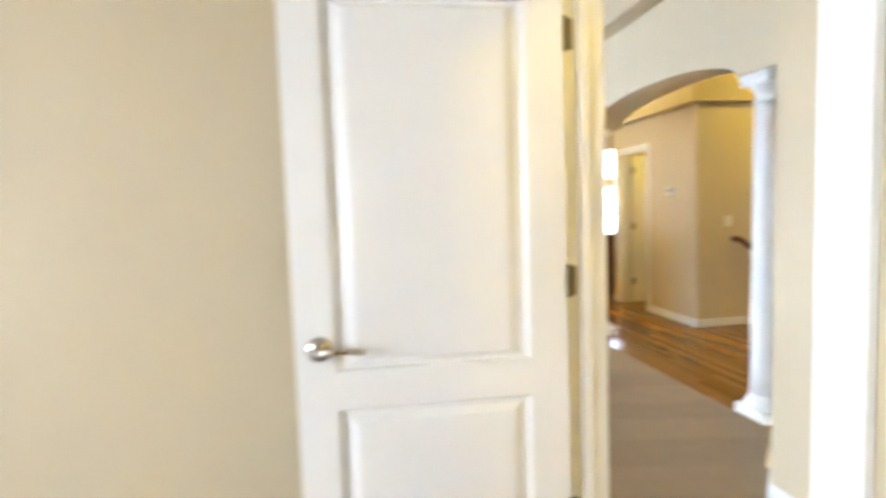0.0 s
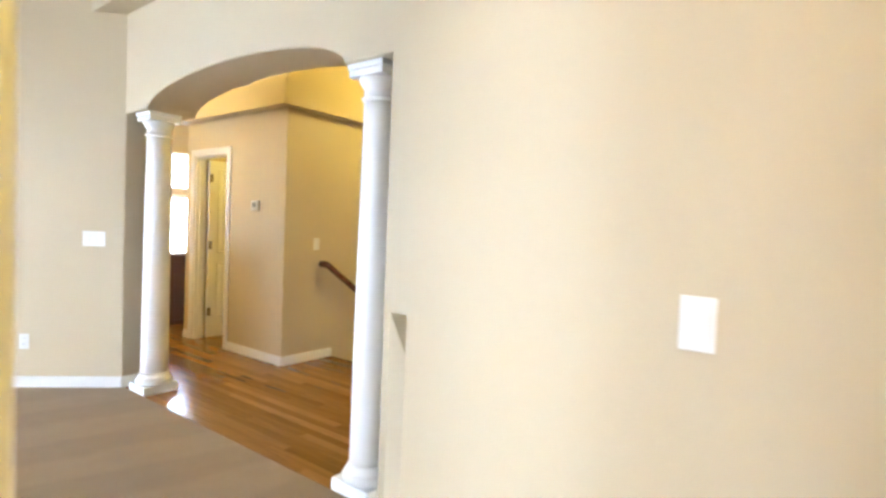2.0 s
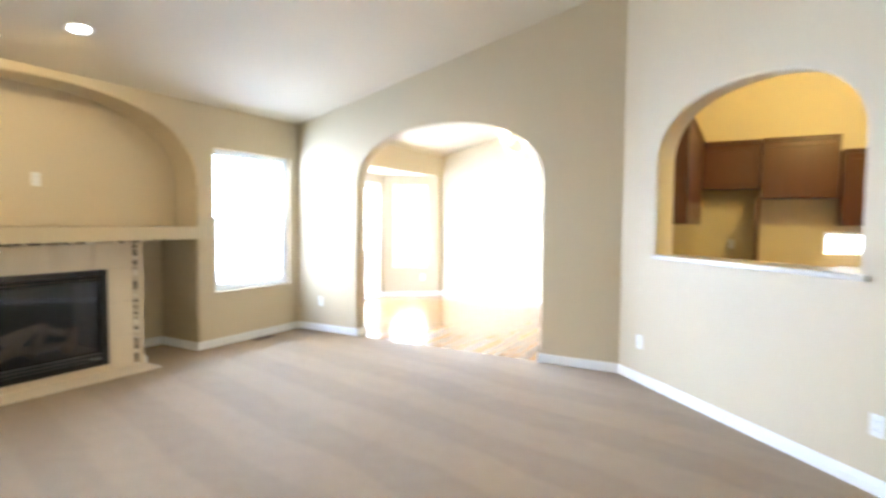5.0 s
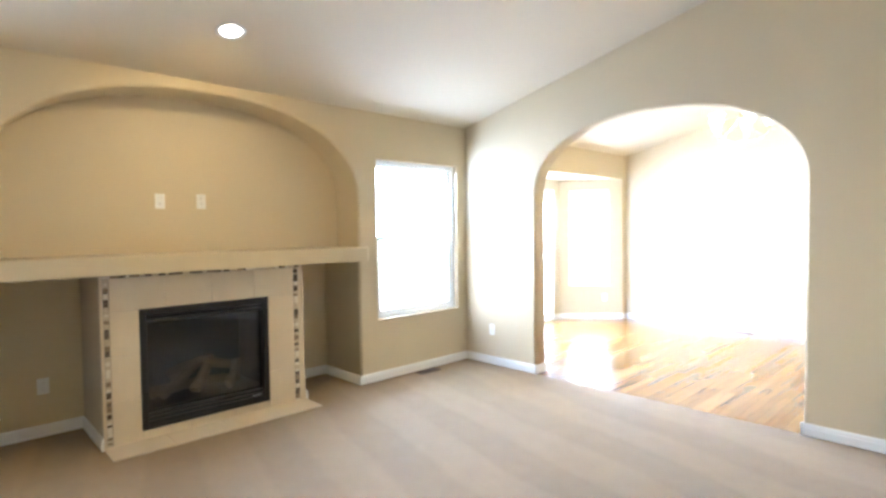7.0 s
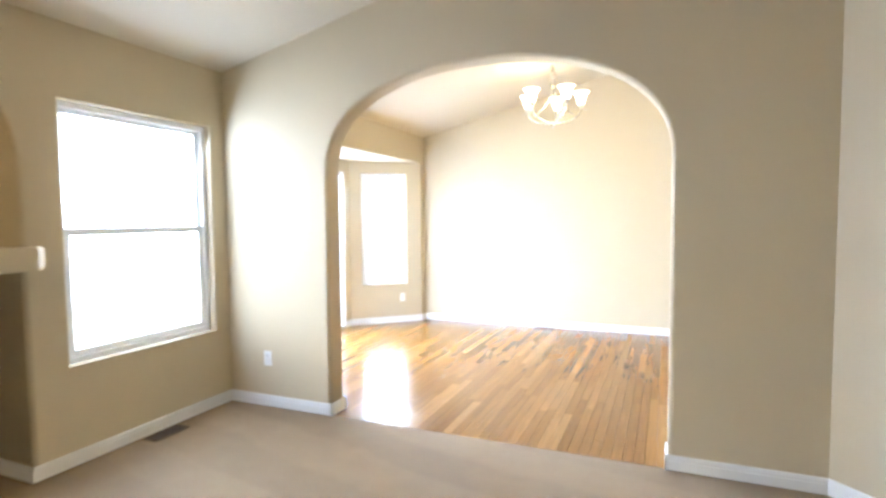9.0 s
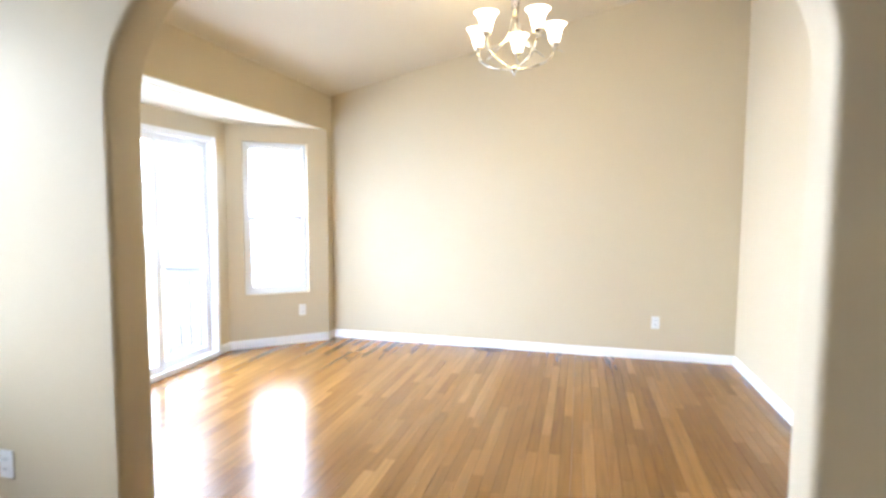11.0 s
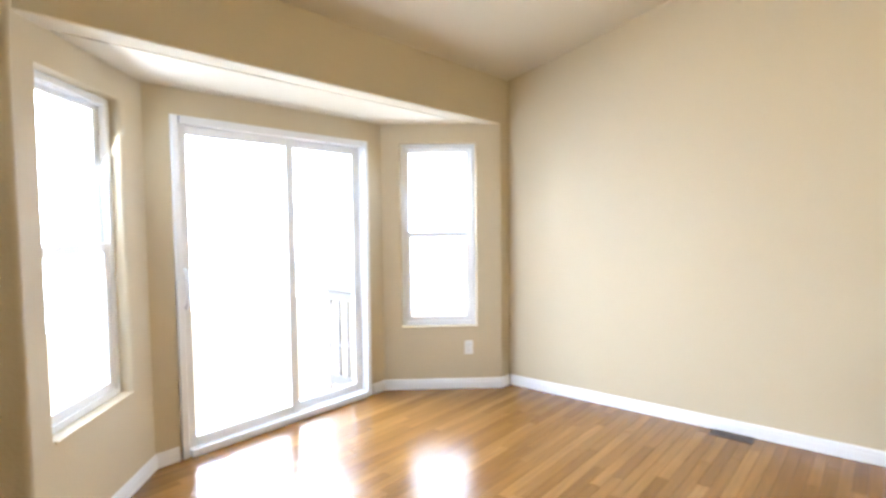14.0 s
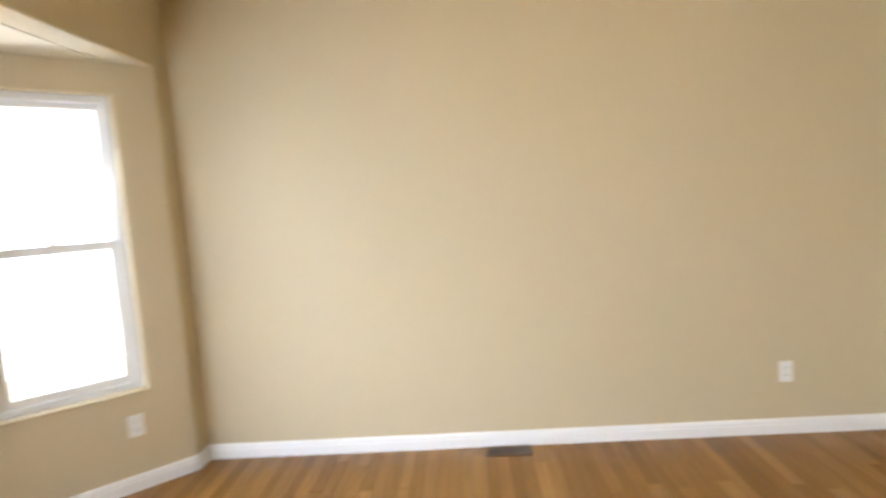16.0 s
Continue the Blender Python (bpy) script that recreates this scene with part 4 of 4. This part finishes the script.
E, N, S_ = ((0, 0), (0, 1)), ((0, 0), (1, 0)), ((0, 1), (0, 0))
plate("outlet", on_wall(*N, -2.815, ARCH_Y, 0.37))
plate("outlet", on_wall(*N, 0.10, BACK_Y, 0.35))
plate("outlet", on_wall(BAY[2], BAY[3], -3.375, 10.745, 0.345))
ud = (DG1 - DG0).normalized()
for x in (0.985, 2.355):
    q = DG0 + ud * ((x - DG0.x) / ud.x)
    plate("outlet", on_wall(DG0, DG1, q.x, q.y, 0.355))
q = DG0 + ud * ((2.70 - DG0.x) / ud.x)
plate("triple", on_wall(DG0, DG1, q.x, q.y, 1.165))
plate("switch", on_wall(*S_, 2.28, 1.005, 1.17))
plate("switch", on_wall(*N, 4.485, HALL_Y, 1.15))
plate("blank", on_wall(*E, -3.53, 4.35, 1.69))
plate("blank", on_wall(*E, -3.53, 4.655, 1.695))
plate("outlet", on_wall(*E, -3.80, 5.52, 0.36))
plate("outlet", on_wall(*E, -3.80, 3.62, 0.36))

t = thing("thermostat", "white wall thermostat with a grey display", "thermostat", on_wall(*S_, HALL_X, 5.425, 1.505))
part("body", box(-0.06, 0.06, -0.026, -0.0005, -0.05, 0.05, 0.006, 2), PLATE, t)
part("display", box(-0.030, 0.030, -0.0275, -0.026, -0.018, 0.030), SCREEN, t, "grey display")
for x in (-0.018, 0.0, 0.018):
    part("button", box(x - 0.006, x + 0.006, -0.029, -0.026, -0.038, -0.029, 0.001), PLATE, t)


def register(x0, x1, y0, y1, label, z=0.001):
    t = thing("floor_register", label, "floor vent", pose(0, 0, 0))
    w = 0.016
    bm = bmesh.new()
    box(x0, x1, y0, y0 + w, z, z + 0.006, 0.002, 1, bm)
    box(x0, x1, y1 - w, y1, z, z + 0.006, 0.002, 1, bm)
    box(x0, x0 + w, y0 + w, y1 - w, z, z + 0.006, 0.002, 1, bm)
    box(x1 - w, x1, y0 + w, y1 - w, z, z + 0.006, 0.002, 1, bm)
    part("frame", bm, BROWNSTEEL, t)
    # flat dark sheet in place of the shaded duct below the slats
    part("duct_shade", box(x0 + w, x1 - w, y0 + w, y1 - w, z, z + 0.001), OPENING_SHADE, t)
    along_x = (x1 - x0) > (y1 - y0)
    n = 9
    for i in range(n):
        f = (i + 0.5) / n
        if along_x:
            c = x0 + w + (x1 - x0 - 2 * w) * f
            part("slat", box(c - 0.005, c + 0.005, y0 + w, y1 - w, z + 0.001, z + 0.005), BROWNSTEEL, t)
        else:
            c = y0 + w + (y1 - y0 - 2 * w) * f
            part("slat", box(x0 + w, x1 - w, c - 0.005, c + 0.005, z + 0.001, z + 0.005), BROWNSTEEL, t)


register(-3.150, -3.030, 6.565, 6.835, "brown metal floor register in the carpet by the window")
register(-1.56, -1.31, 10.92, 11.03, "brown metal floor register in the wooden floor")

# ---------------------------------------------------------------- lamps


def can_light(x, y, z, tilt):
    t = thing("recessed_light", "lit white recessed ceiling light", "ceiling light", Matrix.Translation((x, y, z)) @ Matrix.Rotation(tilt, 4, "Y"))
    ring = lathe([(0.068, 0.0), (0.092, 0.0), (0.095, -0.004), (0.090, -0.009), (0.072, -0.006), (0.068, 0.0)], 36)
    part("trim_ring", ring, TRIM, t, smooth=True)
    part("lamp", lathe([(0.0, -0.0035), (0.066, -0.003), (0.066, -0.001), (0.0, -0.0008)], 32), LENS, t, "glowing lamp face")


can_light(-2.49, 4.50, ceil_z(-2.49) - 0.0005, -math.atan(0.235))


def chandelier(x, y, top, bottom):
    t = thing("chandelier", "brushed nickel chandelier with five lit frosted glass shades", "chandelier", pose(x, y, bottom))
    hgt = top - bottom
    part("canopy", lathe([(0.0, hgt + 0.012), (0.062, hgt + 0.010), (0.062, hgt - 0.006), (0.050, hgt - 0.022), (0.014, hgt - 0.035), (0.0, hgt - 0.036)], 28), NICKEL, t, smooth=True)
    part("stem", tube([(0, 0, hgt - 0.03), (0, 0, 0.40)], 0.008, 12), NICKEL, t, smooth=True)
    part("finial", lathe([(0.0, 0.0), (0.008, 0.006), (0.012, 0.016), (0.006, 0.026), (0.020, 0.036), (0.027, 0.050), (0.020, 0.066), (0.0, 0.070)], 24), NICKEL, t, smooth=True)
    for i in range(5):
        a = 2 * math.pi * i / 5 + 0.35
        c, s = math.cos(a), math.sin(a)
        pts = []
        for k in range(15):
            f = k / 14
            r = 0.012 + 0.265 * math.sin(f * math.pi / 2) ** 1.25
            z = 0.045 + 0.05 * f + 0.115 * f ** 2.6
            pts.append((c * r, s * r, z))
        arm = part("arm", tube(pts, 0.0075, 8), NICKEL, t, smooth=True)
        pts2 = [(c * 0.010, s * 0.010, 0.62), (c * 0.028, s * 0.028, 0.52), (c * 0.016, s * 0.016, 0.40), (c * 0.05, s * 0.05, 0.27), (c * 0.13, s * 0.13, 0.19), (c * 0.21, s * 0.21, 0.135)]
        part("scroll", tube(pts2, 0.005, 8), NICKEL, arm, smooth=True)
        px, py = c * 0.277, s * 0.277
        cup = lathe([(0.0, 0.205), (0.012, 0.205), (0.030, 0.222), (0.032, 0.235), (0.0, 0.236)], 20)
        bmesh.ops.translate(cup, vec=(px, py, 0), verts=cup.verts)
        part("cup", cup, NICKEL, arm, smooth=True)
        sp = [(0.026, 0.2365), (0.036, 0.25), (0.042, 0.28), (0.050, 0.315), (0.066, 0.345), (0.080, 0.356), (0.077, 0.357), (0.062, 0.343), (0.046, 0.313), (0.038, 0.28), (0.030, 0.252), (0.022, 0.240)]
        sh = lathe(sp, 28)
        bmesh.ops.translate(sh, vec=(px, py, 0), verts=sh.verts)
        part("shade", sh, SHADEGLASS, t, "lit frosted glass bell shade", smooth=True)
        curl = tube([(c * 0.27, s * 0.27, 0.205), (c * 0.295, s * 0.295, 0.190), (c * 0.320, s * 0.320, 0.185), (c * 0.342, s * 0.342, 0.175)], 0.006, 8, r_end=0.003)
        part("curl", curl, NICKEL, arm, smooth=True)


chandelier(-1.06, 9.52, ceil_z(-1.06), 2.30)

# ---------------------------------------------------------------- pass-through counter and kitchen
t = thing("pass_through_counter", "pale stone counter slab in the pass-through", "counter", wall_pose(DG0, DG1, 0))
part("slab", box(PU0 + 0.003, PU1 - 0.003, -0.001, 0.30, PZ + 0.001, PZ + 0.028, 0.004, 2), GRANITE, t)
part("nosing", box(PU0 - 0.012, PU1 + 0.055, -0.035, -0.0012, PZ - 0.006, PZ + 0.028, 0.006, 2), GRANITE, t)


def cabinet(name, m, w, d, z0, z1, doors, label, crown=True):
    """Cabinet unit: x along its width, front at y = 0 facing -y, body behind."""
    t = thing(name, label, "cabinet", m)
    part("body", box(0, w, 0.0, d, z0, z1, 0.002), CHERRY, t)
    dw = w / doors
    for i in range(doors):
        x0, x1 = i * dw + 0.004, (i + 1) * dw - 0.004
        a, b = z0 + 0.006, z1 - 0.006
        dr = part("door", bars(x0, x1, a, b, 0.058, -0.020, -0.001, 0.003), CHERRY, t)
        part("panel", box(x0 + 0.058, x1 - 0.058, -0.013, -0.001, a + 0.058, b - 0.058, 0.004), CHERRY, dr)
    if crown:
        bm = box(-0.0, w, -0.030, d, z1 + 0.0005, z1 + 0.02, 0.003)
        box(-0.0, w, -0.045, d, z1 + 0.0205, z1 + 0.045, 0.006, 2, bm)
        part("crown", bm, CHERRY, t)
    return t


WUP = "dark cherry wall cabinet with raised panels"
cabinet("wall_cabinet", pose(1.265, 9.70, 0), 0.636, 0.328, 1.80, 2.33, 1, WUP + " in the kitchen")
cabinet("wall_cabinet", pose(1.905, 9.64, 0), 0.745, 0.388, 1.68, 2.33, 1, WUP + " over the appliance gap")
cabinet("wall_cabinet", pose(2.68, 9.70, 0), 0.75, 0.328, 1.37, 2.17, 2, "lower dark cherry wall cabinet with raised panels")
for i, y in enumerate((9.66, 9.02, 8.38)):
    cabinet("wall_cabinet", pose(1.262, y - 0.63, 0, 0, 0, 90), 0.63, 0.358, 1.37, 2.33, 1, "tall dark cherry wall cabinet along the kitchen side wall")
t = thing("appliance_panel", "dark cherry end panel beside the appliance gap", "cabinet panel", pose(1.862, 9.45, 0))
part("panel", box(0, 0.04, 0, 0.578, 0, 1.679, 0.002), CHERRY, t)
cabinet("base_cabinet", pose(1.24, 9.44, 0), 0.62, 0.588, 0.10, 0.875, 1, "dark cherry base cabinet under the kitchen counter", False)
cabinet("base_cabinet", pose(2.68, 9.44, 0), 1.3, 0.588, 0.10, 0.875, 2, "wide dark cherry base cabinet under the kitchen counter", False)
cabinet("base_cabinet", pose(4.27, 7.52, 0), 0.60, 0.60, 0.0, 0.885, 1, "dark cherry island end cabinet at the end of the hall", False)
for p, w, d in ((pose(1.22, 9.41, 0), 0.64, 0.615), (pose(2.68, 9.41, 0), 1.34, 0.615), (pose(4.25, 7.49, 0), 0.64, 0.66)):
    t = thing("countertop", "pale stone kitchen countertop", "countertop", p)
    z = 0.8755 if w != 0.64 or d < 0.63 else 0.8855
    part("slab", box(0, w, 0, d, z, z + 0.03, 0.004, 2), GRANITE, t)
plate("outlet", on_wall(*N, 1.62, 10.03, 1.13))

# ---------------------------------------------------------------- stair
t = thing("handrail", "dark stained wooden stair handrail on metal brackets", "handrail", pose(0, 0, 0))
slope = 0.70
pts = [(4.575 + 0.30 * i, 4.885, 0.945 - slope * 0.30 * i) for i in range(12)]
part("rail", tube(pts, 0.031, 14), RAILWOOD, t, smooth=True)
part("end_cap", tube([(4.575, 4.885, 0.945), (4.555, 4.905, 0.952), (4.550, 4.955, 0.952)], 0.033, 14), RAILWOOD, t, smooth=True)
for i in (2, 6, 10):
    x, z = 4.575 + 0.30 * i, 0.945 - slope * 0.30 * i
    part("bracket", tube([(x, 4.885, z - 0.024), (x, 4.895, z - 0.07), (x, 4.957, z - 0.085)], 0.007, 8), NICKEL, t, smooth=True)
t = thing("staircase", "carpeted stairs going down from the hall", "stairs", pose(0, 0, 0))
for i in range(12):
    part("tread", box(4.722 + 0.27 * i, 4.722 + 0.27 * (i + 1), 3.90, 4.955, -2.8, -0.178 * (i + 1) - 0.02, 0.0), CARPET, t)
slab("wall_stair_low", [(4.72, 3.78), (8.2, 3.78), (8.2, 3.895), (4.72, 3.895)], -2.8, 0.0, WALL, "painted stairwell side wall", "wall")

# ---------------------------------------------------------------- wooden floors, last
plank_meshes = {}


def plank_mesh(length, w=0.0632, h=0.0195):
    if length not in plank_meshes:
        g, c = 0.0003, 0.0007
        a, b = w / 2 - g, length / 2 - g
        me = bpy.data.meshes.new("plank")
        v = [(-a, -b, -h), (a, -b, -h), (a, b, -h), (-a, b, -h), (-a, -b, -c), (a, -b, -c), (a, b, -c), (-a, b, -c),
             (-a + c, -b + c, 0), (a - c, -b + c, 0), (a - c, b - c, 0), (-a + c, b - c, 0)]
        f = [(8, 9, 10, 11)] + [(i, (i + 1) % 4, 4 + (i + 1) % 4, 4 + i) for i in range(4)] + [(4 + i, 4 + (i + 1) % 4, 8 + (i + 1) % 4, 8 + i) for i in range(4)]
        me.from_pydata(v, [], f)
        me.materials.append(OAK)
        plank_meshes[length] = me
    return plank_meshes[length]


def lay(x, y0, y1, rng, parent=None, joined=None):
    y = y0 - rng.choice((0, 0.15, 0.3, 0.45))
    first = True
    while y < y1 - 0.02:
        length = rng.choice((0.5, 0.7, 0.8, 0.9, 1.0, 1.1, 1.2, 1.4, 1.6))
        lo = max(y, y0)
        hi = min(y + length, y1)
        if hi - lo > 0.03:
            q = round(hi - lo, 2)
            if joined is None:
                ob = new("plank", plank_mesh(q))
                ob.location = (x, (lo + hi) / 2, 0)
                ob.parent = parent
            else:
                joined.append((x, lo, hi))
        y += length


rng = random.Random(11)
dining_base = bpy.data.objects["floor_dining_base"]
W = 0.0635
for i in range(80):
    x = -3.98 + W * (i + 0.5)
    if x > 0.85:
        break
    if x < DX:
        k = min((DX - x + 0.04) / 0.73, 1.0)
        lay(x, 7.74 + 0.66 * k - 0.08, 10.98 - 0.66 * k + 0.08, rng, dining_base)
    else:
        lay(x, 7.388, 11.06, rng, dining_base)
hall_base = bpy.data.objects["floor_hall_base"]
joined = []
for i in range(90):
    x = 2.868 + W * (i + 0.5)
    if x > 8.15:
        break
    if x < 4.10:
        lay(x, 2.52, 7.0, rng, hall_base)
        lay(x, 7.0, 10.98, rng, None, joined)
    elif x < 4.70:
        lay(x, 2.52, 4.955, rng, hall_base)
        lay(x, 5.085, 10.98, rng, None, joined)
    elif x < 5.38:
        lay(x, 5.085, 6.79, rng, None, joined)
        lay(x, 6.93, 10.98, rng, None, joined)
    else:
        lay(x, 6.93, 10.98, rng, None, joined)
for i in range(30):
    x = 0.955 + W * (i + 0.5)
    lay(x, max(7.40, 8.36 - x), 10.02, rng, None, joined)
verts, faces = [], []
for x, lo, hi in joined:
    k = len(verts)
    a = W / 2 - 0.0006
    verts += [(x - a, lo + 0.0006, -0.0195), (x + a, lo + 0.0006, -0.0195), (x + a, hi - 0.0006, -0.0195), (x - a, hi - 0.0006, -0.0195),
              (x - a, lo + 0.0006, 0), (x + a, lo + 0.0006, 0), (x + a, hi - 0.0006, 0), (x - a, hi - 0.0006, 0)]
    faces += [(k + 4, k + 5, k + 6, k + 7), (k, k + 1, k + 5, k + 4), (k + 1, k + 2, k + 6, k + 5), (k + 2, k + 3, k + 7, k + 6), (k + 3, k, k + 4, k + 7)]
me = bpy.data.meshes.new("planks")
me.from_pydata(verts, [], faces)
me.materials.append(OAK_JOINED)
ob = new("planks", me)
ob.parent = hall_base
tagged(ob, "far oak floor boards of the hall and kitchen", kind="stuff")
